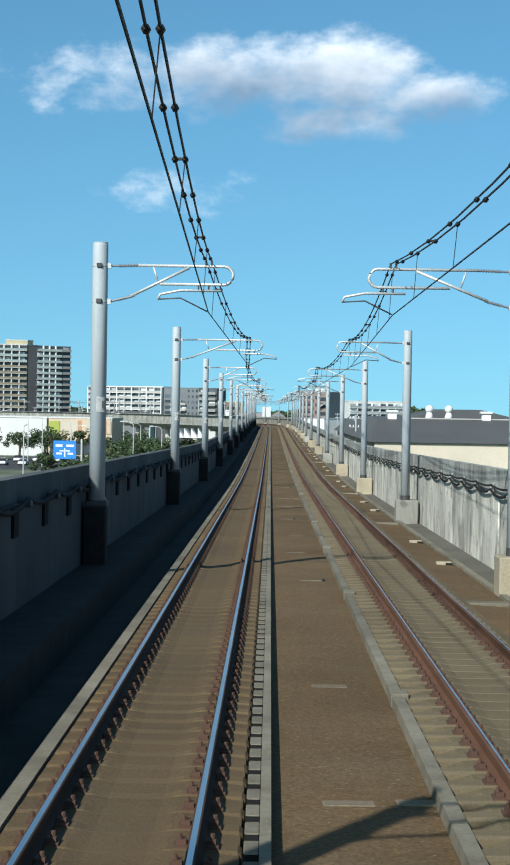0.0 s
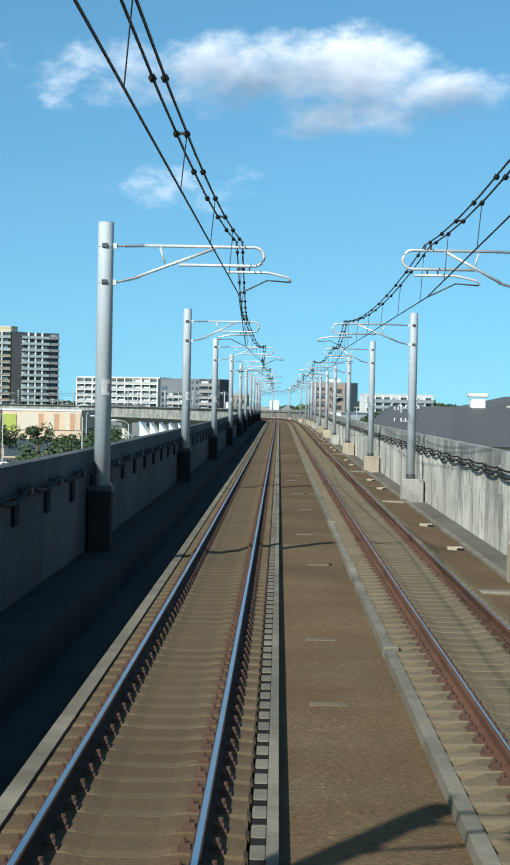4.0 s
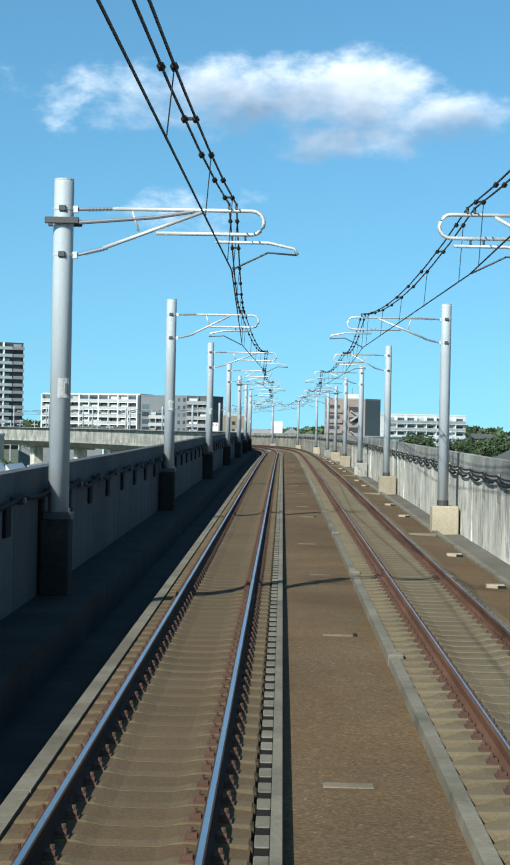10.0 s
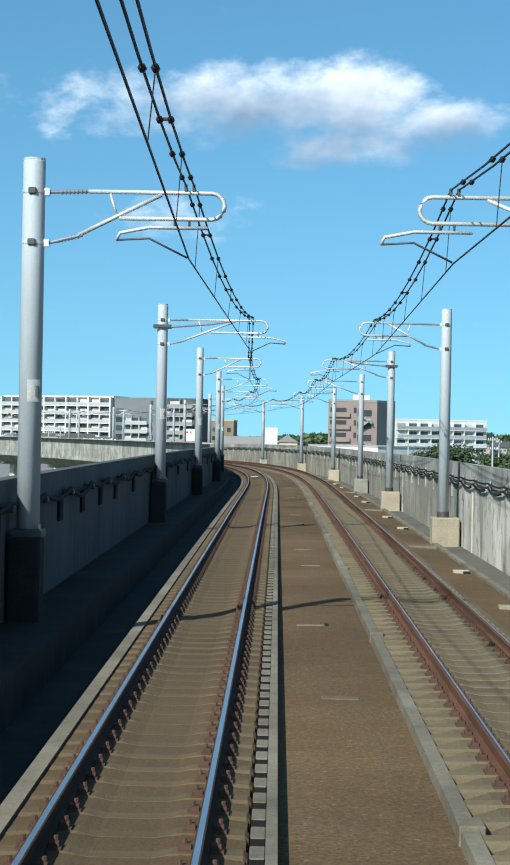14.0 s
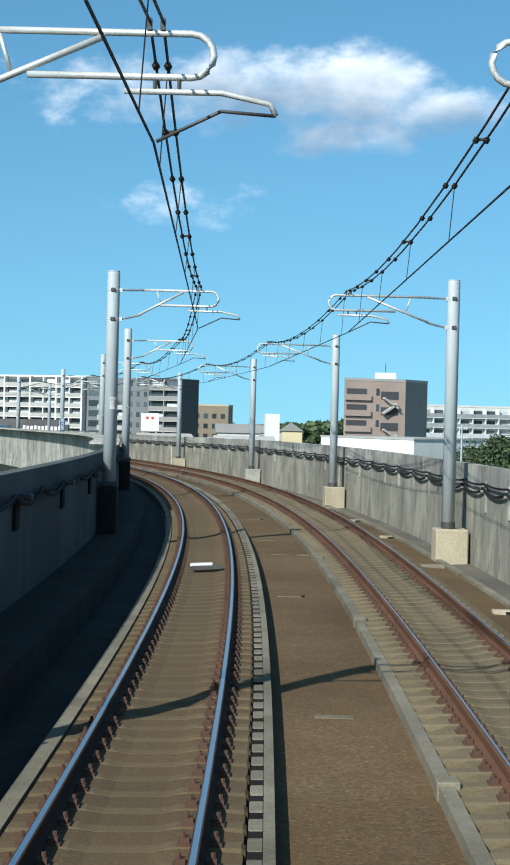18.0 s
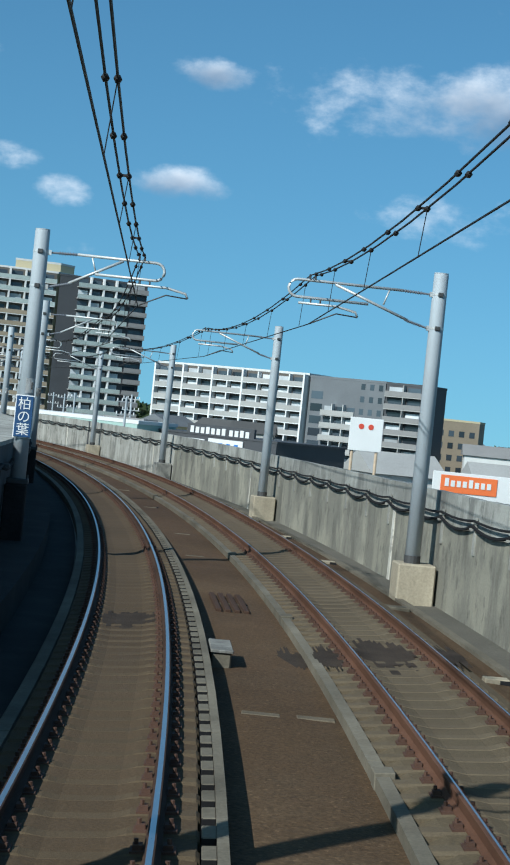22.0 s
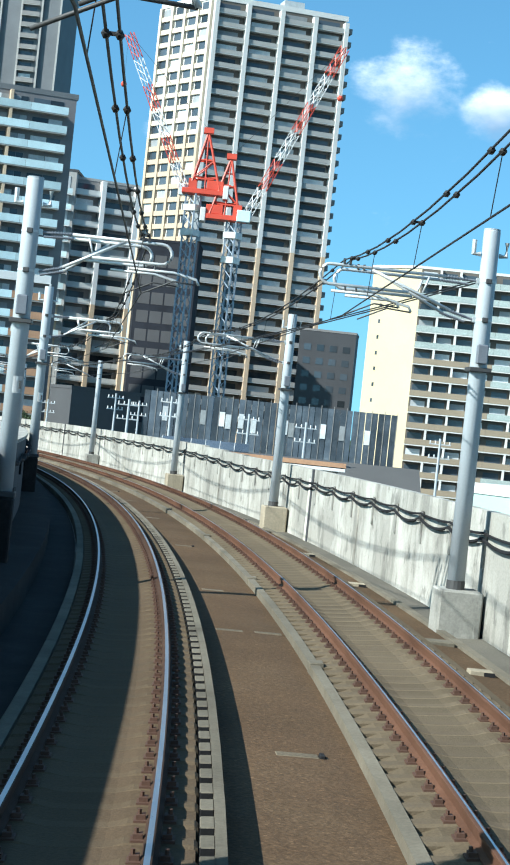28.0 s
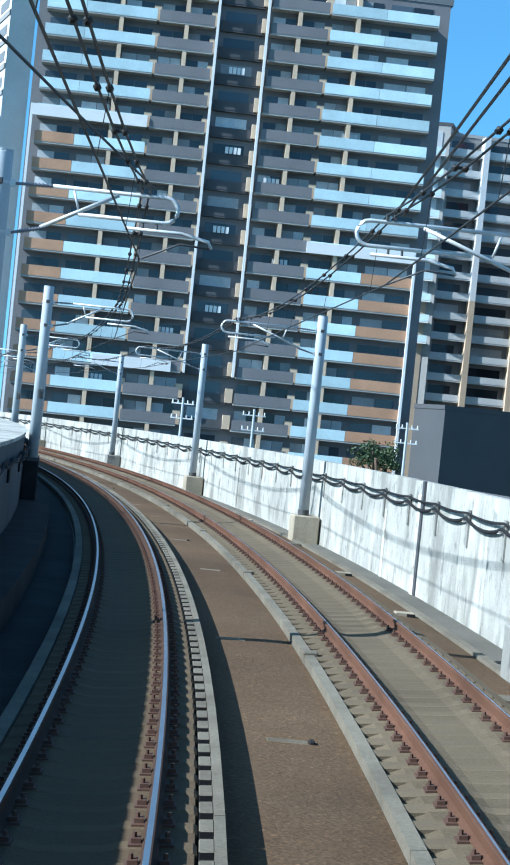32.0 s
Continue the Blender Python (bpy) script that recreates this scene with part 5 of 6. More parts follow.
for i in range(n):
    p = a.lerp(b, i / n)
    mm = Matrix.Translation((p.x, p.y, GZ)) @ rot
    part("screen_panel", shared_box("screen_panel", L - 0.12, 0.06, 15.2, "screen"), None, scr, "", mm)
    if i % 2:
        part("post", shared_box("post", 0.1, 0.2, 15.6, "grey"), None, scr, "", mm @ Matrix.Translation((L - 0.1, -0.08, 0)))
    if i in (3, 9, 12, 13, 15, 17, 22, 23, 28, 31, 35):
        part("white_sheet", shared_box("white_sheet", L - 0.15, 0.05, 2.4, "curtain"), None, scr, "", mm @ Matrix.Translation((0.05, -0.12, 10.4 - (i % 3) * 0.3)))
blk = building("shed", "black sheeted hoarding beside the railway", [(-199, 811.5), (-193, 823), (-200, 830), (-207, 817)], 5.5, "charcoal", "charcoal")

# ---- trees ----
def crown_mesh(seed, r=1.0, clumps=26, leaves=60):
    """Leaf clumps on a rough dome, as many small leaf quads, with gaps."""
    rnd = random.Random(seed)
    vs, fs = [], []
    for c in range(clumps):
        a, e, q = rnd.uniform(0, math.tau), rnd.uniform(-0.5, 1.0), rnd.uniform(0.45, 1.0)
        cx, cy, cz = q * math.cos(a) * math.cos(e), q * math.sin(a) * math.cos(e), 0.85 * q * math.sin(e)
        cr = rnd.uniform(0.2, 0.38)
        for k in range(leaves):
            d = Vector((rnd.gauss(0, 1), rnd.gauss(0, 1), rnd.gauss(0, 1))).normalized() * cr * rnd.uniform(0.6, 1.05)
            p = Vector((cx, cy, cz)) + d
            u = Vector((rnd.gauss(0, 1), rnd.gauss(0, 1), rnd.gauss(0, 0.6))).normalized() * 0.065
            v = u.cross(d).normalized() * 0.05
            i = len(vs)
            vs += [tuple((p - u) * r), tuple((p + v) * r), tuple((p + u) * r), tuple((p - v) * r)]
            fs.append((i, i + 1, i + 2, i + 3))
    me = bpy.data.meshes.new("crown")
    me.from_pydata(vs, [], fs)
    me.materials.append(M["leaf"])
    return me


CROWNS = [crown_mesh(i) for i in range(4)]
tb = bmesh.new()
tube(tb, [(0, 0, 0), (0.03, 0.02, 0.5), (0, 0.02, 1.0)], 0.06, 8, 0.025)
for k in range(5):
    a = k * 1.3
    tube(tb, [(0, 0, 0.45 + 0.08 * k), (0.25 * math.cos(a), 0.25 * math.sin(a), 0.75 + 0.08 * k)], 0.025, 5, 0.01)
TRUNK = mesh_of(tb, "trunk", M["bark"], True)


def tree(x, y, top, r, seed=0, base=None):
    z0 = GZ if base is None else base
    ob = thing("tree", "broad dark green leafy tree", "tree", Matrix.Translation((x, y, z0)), group="trees")
    h = top - z0
    part("trunk", TRUNK, None, ob, m=Matrix.Diagonal((h * 0.8, h * 0.8, h * 0.8, 1)))
    part("crown", CROWNS[seed % 4], None, ob, m=Matrix.Translation((0, 0, h - r * 0.8)) @ Matrix.Rotation(seed * 1.7, 4, "Z") @ Matrix.Diagonal((r, r, r * 0.85, 1)))
    return ob


random.seed(11)
# trees beside the line
for i in range(26):
    tree(28 + random.uniform(0, 20), 466 + i * 7 + random.uniform(-4, 4), random.uniform(0.3, 2.2), random.uniform(3.0, 5.0), i)
for i in range(9):
    tree(13 + random.uniform(0, 4), 20 + i * 8.5 + random.uniform(-3, 3), random.uniform(0.0, 1.6), random.uniform(2.0, 3.0), i)
for i in range(16):
    tree(-14 - random.uniform(0, 14), 205 + i * 9 + random.uniform(-4, 4), random.uniform(-2.6, -0.9), random.uniform(2.4, 3.6), i)
for i in range(10):
    tree(-22 - random.uniform(0, 16), 90 + i * 10 + random.uniform(-4, 4), random.uniform(-3.5, -1.6), random.uniform(2.4, 3.6), i + 2)
for i in range(8):
    tree(-30 - i * 5 + random.uniform(-2, 2), 380 + random.uniform(-6, 6), random.uniform(-2.5, -0.4), random.uniform(3, 4), i)
tree(-196, 795, 1.6, 2.4, 3)
tree(-199, 801, 0.6, 2.0, 1)

# far woods and roofs on the horizon
vs, fs = [], []
rnd = random.Random(3)
for k in range(15000):
    a = rnd.uniform(-0.42, 0.30)
    q = rnd.uniform(1000, 1700)
    x, y = math.sin(a) * q, math.cos(a) * q
    r = rnd.uniform(1.3, 3.4)
    z = GZ + rnd.uniform(2, 15) * (0.75 + 0.35 * math.sin(a * 31)) * (1.0 if a > 0.05 else 0.75)
    for j in range(3):
        u = Vector((rnd.gauss(0, 1), rnd.gauss(0, 1), rnd.gauss(0, 0.7))).normalized() * r
        v = Vector((rnd.gauss(0, 1), rnd.gauss(0, 1), rnd.gauss(0, 0.7))).normalized() * r * 0.7
        i = len(vs)
        p = Vector((x, y, z))
        vs += [tuple(p - u), tuple(p + v), tuple(p + u), tuple(p - v)]
        fs.append((i, i + 1, i + 2, i + 3))
me = bpy.data.meshes.new("far_woods")
me.from_pydata(vs, [], fs)
me.materials.append(M["leaf"])
thing("far_woods", "distant belt of dark green woods along the horizon", "woods", kind="stuff", data=me)


# ---- houses and yards ----
def house(x, y, yaw, w, d, h, rise, wall="pearl", roof="roofdark", label="small two-storey house with a pitched roof"):
    ob = thing("house", label, "house", pose(x, y, GZ, 0, 0, yaw), group="houses")
    bm = boxm(0, w, 0, d, 0, h)
    part("wall", bm, M[wall], ob)
    bm = bmesh.new()
    o = 0.5
    v = [bm.verts.new(p) for p in ((-o, -o, h - 0.1), (w + o, -o, h - 0.1), (w + o, d + o, h - 0.1), (-o, d + o, h - 0.1), (-o, d / 2, h + rise), (w + o, d / 2, h + rise))]
    for f in ((0, 1, 5, 4), (2, 3, 4, 5), (0, 4, 3), (1, 2, 5), (3, 2, 1, 0)):
        bm.faces.new([v[i] for i in f])
    part("roof", bm, M[roof], ob)
    for i in range(2):
        for k in range(2):
            part("window", shared_box("window", 1.4, 0.06, 1.2, "pane"), None, ob, "", Matrix.Translation((1 + k * 3, -0.04, 1.0 + i * 2.8)))
    return ob


random.seed(21)
for i in range(30):
    a = random.uniform(-0.16, 0.14)
    q = random.uniform(540, 820)
    x, y = math.sin(a) * q - 4, 330 + math.cos(a) * q * 0.9
    if -100 < x < 36 and 560 < y < 700 and x > -60:
        continue
    if y < 790 and x < -30:
        continue
    house(x, y, random.choice((-20, 5, 70, 95)), random.uniform(7, 12), random.uniform(6, 9), random.uniform(5, 8.0), random.uniform(1.5, 2.8), random.choice(("pearl", "cream", "stonegrey", "brownwall")), random.choice(("roofdark", "grey", "slate", "roofdark")))
# houses just past the curve
house(-8, 642, 15, 9, 8, 6.6, 2.2, "pearl", "stonegrey", "white gabled house with a pale roof")
house(2, 650, 70, 7, 7, 5.6, 2.4, "cream", "redroof", "cream house with an orange tiled roof")
house(2, 622, 15, 9, 9, 5.2, 2.6, "brownwall", "roofdark", "brown house with a dark tiled hip roof")
house(-20, 652, 30, 9, 8, 6.4, 2.4, "pearl", "stonegrey", "white gabled house with a pale roof")
house(-142, 722, -35, 9, 8, 5.6, 2.6, "stonegrey", "roofdark", "small house with a low grey tiled roof behind the wall")
house(-150, 752, -35, 8, 7, 5.4, 2.2, "pearl", "grey", "small pale house with a grey roof behind the wall")
beige = building("apartment_building", "small beige and brown apartment block in the distance", [(-27, 868), (-14, 872), (-13, 882), (-26, 880)], 6.6, "olive", "cream")
m, w = face(beige, (-27, 868), (-14, 872))
windows(beige, m, 0.4, w - 0.4, 2.0, 4, 2.9, 5, 1.3, 1.4, 0.8)
flats = building("apartment_building", "long white five-storey apartment block", [(40, 860), (72, 872), (70, 884), (38, 872)], 8.0, "pearl", "pearl")
m, w = face(flats, (40, 860), (72, 872))
balconies(flats, m, 0.5, w - 0.5, 2.2, 5, 2.8, 8, "curtain", slab="white", out=1.2)
tank = building("building", "plain white cube building among the roofs", [(-3, 860), (1, 861), (0.5, 865), (-3.5, 864)], 4.2, "white", "white")
whitehall = building("warehouse", "long low white warehouse beside the railway", [(7.5, 640), (20.5, 622), (32, 634), (20, 655)], 0.5, "white", "stonegrey", rim=0.25)

# big dark-roofed hall
hall = thing("sports_hall", "long hall with a broad dark grey metal roof and cream walls", "hall", Matrix.Translation((12.5, 200, GZ)))
part("wall", boxm(0.6, 60, -1.6, 108, 0, 9.0), M["ivory"], hall)


def deck_roof(x0, x1, y0, y1, z0, z1, dx, dy0, dy1):
    """A hipped roof with a flat top."""
    bm = bmesh.new()
    v = [bm.verts.new(p) for p in ((x0, y0, z0), (x1, y0, z0), (x1, y1, z0), (x0, y1, z0), (x0 + dx, y0 + dy0, z1), (x1 - dx, y0 + dy0, z1), (x1 - dx, y1 - dy1, z1), (x0 + dx, y1 - dy1, z1))]
    for f in ((0, 1, 5, 4), (1, 2, 6, 5), (2, 3, 7, 6), (3, 0, 4, 7), (4, 5, 6, 7), (3, 2, 1, 0)):
        bm.faces.new([v[i] for i in f])
    return bm


part("roof", deck_roof(0, 61, -2, 110, 8.95, 11.6, 2, 17, 20), M["roofdark"], hall)
part("roof_hump", deck_roof(10, 26, 60, 90, 11.61, 12.9, 5, 5, 5), M["roofdark"], hall, "raised part of the dark roof")
part("ridge_cap", boxm(6, 55, 14.8, 15.3, 11.6, 11.75), M["stonegrey"], hall, "pale ridge capping")
for x in (9.0, 11.5):
    bm = bmesh.new()
    tube(bm, [(x, 21, 11.6), (x, 21, 12.1), (x, 21, 12.6)], 0.6, 14, 0.28)
    vent = part("ventilator", bm, M["white"], hall, "white domed roof ventilator", smooth=True)
    bm = bmesh.new()
    bmesh.ops.create_uvsphere(bm, u_segments=14, v_segments=8, radius=0.54)
    part("dome", bm, M["pearl"], vent, "pale metal dome", Matrix.Translation((x, 21, 12.85)), smooth=True)
for x in (3.8, 15.6):
    unit = part("roof_unit", boxm(x - 0.55, x + 0.55, 14.6, 15.8, 11.2, 12.2, 0.04), M["white"], hall, "white roof unit")
    part("cowl", boxm(x - 0.75, x + 0.75, 14.4, 16.0, 12.35, 12.65, 0.06), M["pearl"], unit)

# shop with orange and white fascia, and its yard
shop = building("shop", "low white and orange roadside shop building", [(-75, 419), (-54, 420), (-53, 445), (-76, 445)], 0.8, "pearl", "pearl", rim=0.3)
m, w = face(shop, (-75, 419), (-54, 420))
piece("fascia_sign", shop, m, 3, -0.3, 6.4, 6.0, 0.25, 1.2, "bluepaint", "blue unreadable sign bar")
shop2 = building("shop", "low shop building with orange wall panels", [(-53.5, 420), (-38, 421), (-37, 440), (-53, 441)], 0.8, "tanpost", "pearl", rim=0.3)
m, w = face(shop2, (-53.5, 420), (-38, 421))
piece("green_panel", shop2, m, 0.1, -0.2, 5.2, 2.6, 0.15, 3.4, "yellow", "green yellow wall panel")
for k in range(12):
    piece("wall_panel", shop2, m, 3.0 + k * (w - 3.2) / 12, -0.2, 5.6, (w - 3.2) / 12, 0.15, 3.2, "ivory" if k < 4 or k % 3 == 0 else ("wood" if k % 3 == 1 else "tanpost"))
piece("shopfront", shop2, m, 0.4, -0.1, 0.3, w - 0.8, 0.08, 3.4, "pane")

sg = thing("road_sign", "large blue overhead road direction sign on a grey pole", "road sign", pose(-25.6, 221.7, GZ, 0, 0, -6))
part("pole", tube(bmesh.new(), [(2.2, 0.1, 0), (2.2, 0.1, 8.2)], 0.13, 10), M["galv"], sg)
panel = part("panel", boxm(-1.5, 1.5, -0.06, 0.0, 5.6, 8.0, 0.02), M["bluepaint"], sg, "blue panel")
for x0, x1, z0, z1 in ((-1.2, -0.3, 7.2, 7.5), (0.2, 1.2, 7.2, 7.5), (-1.1, -0.4, 6.2, 6.45), (0.4, 1.1, 6.2, 6.45), (-0.08, 0.08, 5.9, 7.0), (-0.7, 0.7, 6.6, 6.75)):
    part("white_bar", boxm(x0, x1, -0.075, -0.064, z0, z1), M["white"], panel)


def street_lamp(x, y, h, turn=0.0):
    ob = thing("street_lamp", "slender grey street lamp with a curved arm", "street lamp", pose(x, y, GZ, 0, 0, turn), group="street lamps")
    part("post", tube(bmesh.new(), [(0, 0, 0), (0, 0, h)], 0.1, 8, 0.06), M["galv"], ob)
    part("arm", tube(bmesh.new(), [(0, 0, h), (0.5, 0, h + 0.4), (1.6, 0, h + 0.55)], 0.05, 6), M["galv"], ob)
    part("lamp_head", boxm(1.5, 2.2, -0.12, 0.12, h + 0.45, h + 0.6, 0.03), M["pearl"], ob)


for x, y, h in ((-30, 215, 9.5), (-27.5, 245, 9.2), (-21, 275, 9.6), (-34, 300, 9.4), (-43, 330, 9.6), (-50, 360, 9.4), (-29, 350, 9.0), (-18, 300, 8.6), (-24, 330, 8.8), (-62, 395, 10.5), (-36, 395, 10.2)):
    street_lamp(x, y, h, random.choice((0, 90, 180)))


def car(x, y, turn, mat):
    ob = thing("car", "parked passenger car on the road below the viaduct", "car", pose(x, y, GZ + 0.01, 0, 0, turn), group="cars")
    bm = boxm(-0.85, 0.85, -2.1, 2.1, 0.3, 0.85, 0.12)
    part("body", bm, M[mat], ob)
    part("cabin", boxm(-0.75, 0.75, -1.5, 1.0, 0.85, 1.45, 0.2), M["pane"], ob, "glazed cabin")
    for sx in (-0.8, 0.8):
        for sy in (-1.3, 1.3):
            part("wheel", tube(bmesh.new(), [(sx - 0.09, sy, 0.31), (sx + 0.09, sy, 0.31)], 0.31, 12), M["cable"], ob)


road = bmesh.new()
box(road, -16, -8.5, -60, 900, GZ, GZ + 0.03)
thing("road", "asphalt road running below the viaduct", "road", kind="structure", data=mesh_of(road, "road", M["asphalt"]))
road = bmesh.new()
box(road, -60, -30, 330, 410, GZ, GZ + 0.02)
thing("parking_lot", "asphalt parking lot before the shop", "parking lot", kind="structure", data=mesh_of(road, "parking_lot", M["asphalt"]))
for i in range(12):
    car(-33 - (i % 6) * 4.2, 352 + (i // 6) * 22, random.choice((0, 180)), random.choice(("white", "charcoal", "pearl", "redpaint", "grey")))
for i in range(5):
    car(-13.5 + (i % 2) * 3.5, 300 + i * 22, 0, random.choice(("white", "charcoal", "grey")))

# white saw-tooth canopy by the shop and a roof with solar panels
can = thing("canopy", "white saw-tooth tent canopy beside the road", "canopy", pose(-16.5, 300, GZ, 0, 0, 0))
for k in range(5):
    bm = bmesh.new()
    v = [bm.verts.new(p) for p in ((k * 1.2, 0, 7.2), (k * 1.2 + 1.15, 0, 7.2), (k * 1.2, 0, 8.9), (k * 1.2, 6, 7.2), (k * 1.2 + 1.15, 6, 7.2), (k * 1.2, 6, 8.9))]
    for f in ((0, 1, 2), (3, 5, 4), (0, 2, 5, 3), (1, 4, 5, 2), (0, 3, 4, 1)):
        bm.faces.new([v[i] for i in f])
    part("tent_roof", bm, M["white"], can)
for x in (0.1, 5.8):
    for y in (0.2, 5.8):
        part("post", tube(bmesh.new(), [(x, y, 0), (x, y, 7.3)], 0.08, 6), M["galv"], can)
sol = thing("solar_roof", "low roof with a row of dark solar panels and a brown edge", "roof", pose(-108.2, 688.9, GZ, 0, 0, 28))
part("wall", boxm(0, 13, 0.4, 7, 0, 8.3), M["stonegrey"], sol)
part("gutter", boxm(4, 13.5, -0.12, 0.3, 8.18, 8.42, 0.02), M["white"], sol, "white gutter")
part("roof", boxm(-0.4, 13.5, 0.0, 7.4, 8.44, 8.8), M["roofdark"], sol)
part("fascia", boxm(-0.42, 13.52, -0.1, -0.004, 8.5, 8.84), M["wood"], sol, "brown roof edge")
for k in range(6):
    panel = part("solar_panel", boxm(0, 1.05, 0, 2.1, 0, 0.05), M["screen"], sol, "dark solar panel", pose(-0.25 + k * 1.09, 0.15, 8.88, 16, 0, 0))
    part("rail", boxm(-0.04, 0.0, 0, 2.1, 0, 0.08), M["pearl"], panel)
house(-113, 708, 26, 16, 10, 6.6, 2.0, "pearl", "roofdark", "pale house with a broad dark grey roof behind the wall")

# billboard, black gym and shop sign past the curve
bb = thing("billboard", "blank white billboard on two posts", "billboard", pose(-12.8, 556, GZ, 0, 0, 10))
part("panel", boxm(-0.95, 0.95, -0.1, 0, 9.9, 11.8, 0.02), M["white"], bb, "white board")
for x in (-0.3, 0.25):
    part("red_mark", tube(bmesh.new(), [(x, -0.12, 11.3), (x, -0.104, 11.3)], 0.16, 12), M["redpaint"], bb, "small red mark")
for x in (-0.7, 0.7):
    part("post", tube(bmesh.new(), [(x, 0.05, 0), (x, 0.05, 10.0)], 0.09, 8), M["tanpost"], bb)
gym = building("shop", "black flat-roofed gym with white sign lettering shapes", [(-46, 640), (-28, 628), (-22, 637), (-40, 650)], 0.3, "charcoal", "charcoal", rim=0.2)
m, w = face(gym, (-46, 640), (-28, 628))
piece("sign_wall", gym, m, 8.6, 0.3, 8.2, 9.6, 0.3, 1.75, "charcoal", "dark wall behind the sign")
for k in range(11):
    piece("sign_bar", gym, m, 9.2 + k * 0.76 + (0.3 if k > 6 else 0), -0.12 + 0.3, 8.8, 0.5, 0.1, 0.82 if k % 3 else 0.9, "white", "white sign bar")
piece("window_surround", gym, m, 6.8, -0.16, 6.4, 4.9, 0.1, 2.0, "white", "white window surround")
for k in range(5):
    for q in range(2):
        piece("window", gym, m, 7.0 + k * 0.93, -0.22, 6.5 + q * 0.98, 0.78, 0.05, 0.8, "curtain" if q else "pane")
piece("sign_panel", gym, m, 12.3, -0.2, 6.3, 4.9, 0.12, 2.3, "white", "white sign panel with blue shapes")
for k in range(4):
    piece("blue_bar", gym, m, 12.7 + k * 1.12, -0.25, 6.8, 0.55, 0.05, 0.65, "bluepaint")
    piece("blue_bar", gym, m, 12.75 + k * 1.1, -0.25, 7.8, 0.5, 0.05, 0.4, "bluepaint")
M["mint"] = material("pale_green_metal_wall", (0.33, 0.46, 0.41), 0.6, spots=0.08, size=5, bump=0)
mint = building("shop", "long low pale green building with a white roof edge", [(-66, 640), (-43.5, 633), (-41, 641), (-63, 648)], 0.75, "mint", "white", rim=0.38)
# dark panel added only to tone down the bright lower wall
piece("shopfront", mint, face(mint, (-66, 640), (-43.5, 633))[0], 0.3, -0.15, 0, 22.8, 0.12, 6.6, "slate", "dark panel added over the pale lower wall")
piece("roof_shed", mint, face(mint, (-66, 640), (-43.5, 633))[0], 17, 4, 8.9, 5, 3, 0.9, "grey", "grey rooftop housing")
dep = thing("shop_sign", "orange and white roadside shop sign board", "sign", pose(-6.2, 543.5, GZ, 0, 0, 12))
part("panel", boxm(-2.0, 2.6, -0.1, 0, 8.2, 9.5, 0.02), M["white"], dep, "white board")
orange = part("orange_field", boxm(-1.6, 1.2, -0.14, -0.105, 8.5, 9.35), M["orange"], dep, "orange field")
for k in range(8):
    part("white_bar", boxm(-1.4 + k * 0.3, -1.2 + k * 0.3, -0.16, -0.145, 8.8, 9.2 if k in (0, 4) else 9.1), M["white"], orange)
for x in (-1.6, 2.2):
    part("post", tube(bmesh.new(), [(x, 0.06, 0), (x, 0.06, 8.3)], 0.12, 8), M["galv"], dep)


def utility_pole(x, y, top, turn):
    ob = thing("utility_pole", "grey utility pole with crossarms and white insulators", "utility pole", pose(x, y, GZ, 0, 0, turn), group="utility poles")
    h = top - GZ
    part("post", tube(bmesh.new(), [(0, 0, 0), (0, 0, h)], 0.15, 10, 0.1), M["pole"], ob)
    for k, zz in enumerate((h - 0.5, h - 1.7)):
        part("crossarm", boxm(-0.95, 0.95, -0.05, 0.05, zz - 0.05, zz + 0.05), M["galv"], ob)
        for x2 in (-0.85, -0.4, 0.4, 0.85):
            part("insulator", tube(bmesh.new(), [(x2, 0, zz + 0.05), (x2, 0, zz + 0.3)], 0.06, 6), M["white"], ob, "white insulator")


for x, y, top in ((-121, 704, 3.6), (-118, 706, 4.2), (-112, 709, 3.4), (-108, 712, 3.2), (-98, 718, 3.0), (-84, 724, 3.6), (-79, 727, 3.4), (-142, 735, 4.4), (-147, 748, 4.0), (-172, 766, 3.2), (-186, 754, 3.4), (-180, 756, 3.0),
                  (-76, 690, 3.0), (-66, 668, 3.6), (-60, 664, 3.2), (-55, 650, 3.4), (-46, 640, 3.8), (-40, 612, 3.4), (30, 520, 3.0), (36, 560, 2.6), (24, 590, 2.8), (13, 240, 3.4), (14, 265, 3.2)):
    utility_pole(x, y, top, random.uniform(20, 60))

# ---- fittings along the parapets ----
random.seed(31)
cab = thing("line_cable", "black cables hung in loops along the sunlit parapet", "cable")
BAY = 3.1
for z_hi, sag, off, r in ((1.6, 0.045, -0.06, 0.026), (1.5, 0.12, -0.075, 0.034)):
    pts = []
    for b in range(int((END - 10) / BAY)):
        dip = sag * (0.75 + 0.5 * random.random())
        for u in (0, 0.17, 0.33, 0.5, 0.67, 0.83):
            s = -18.0 + (b + u) * BAY
            pts.append([float(v) for v in at(s, DR + off, z_hi + top_r(s) - TOP_R - dip * 4 * u * (1 - u))])
    part("cable", tube(bmesh.new(), pts, r, 5, cap=False), M["cable"], cab)
rack = thing("cable_rack", "grey cable brackets on the sunlit parapet", "bracket", group="cable racks")
br = bmesh.new()
box(br, -0.035, 0.0, -0.08, 0.08, 0.95, 1.66)
box(br, -0.13, 0.0, -0.03, 0.03, 1.43, 1.46)
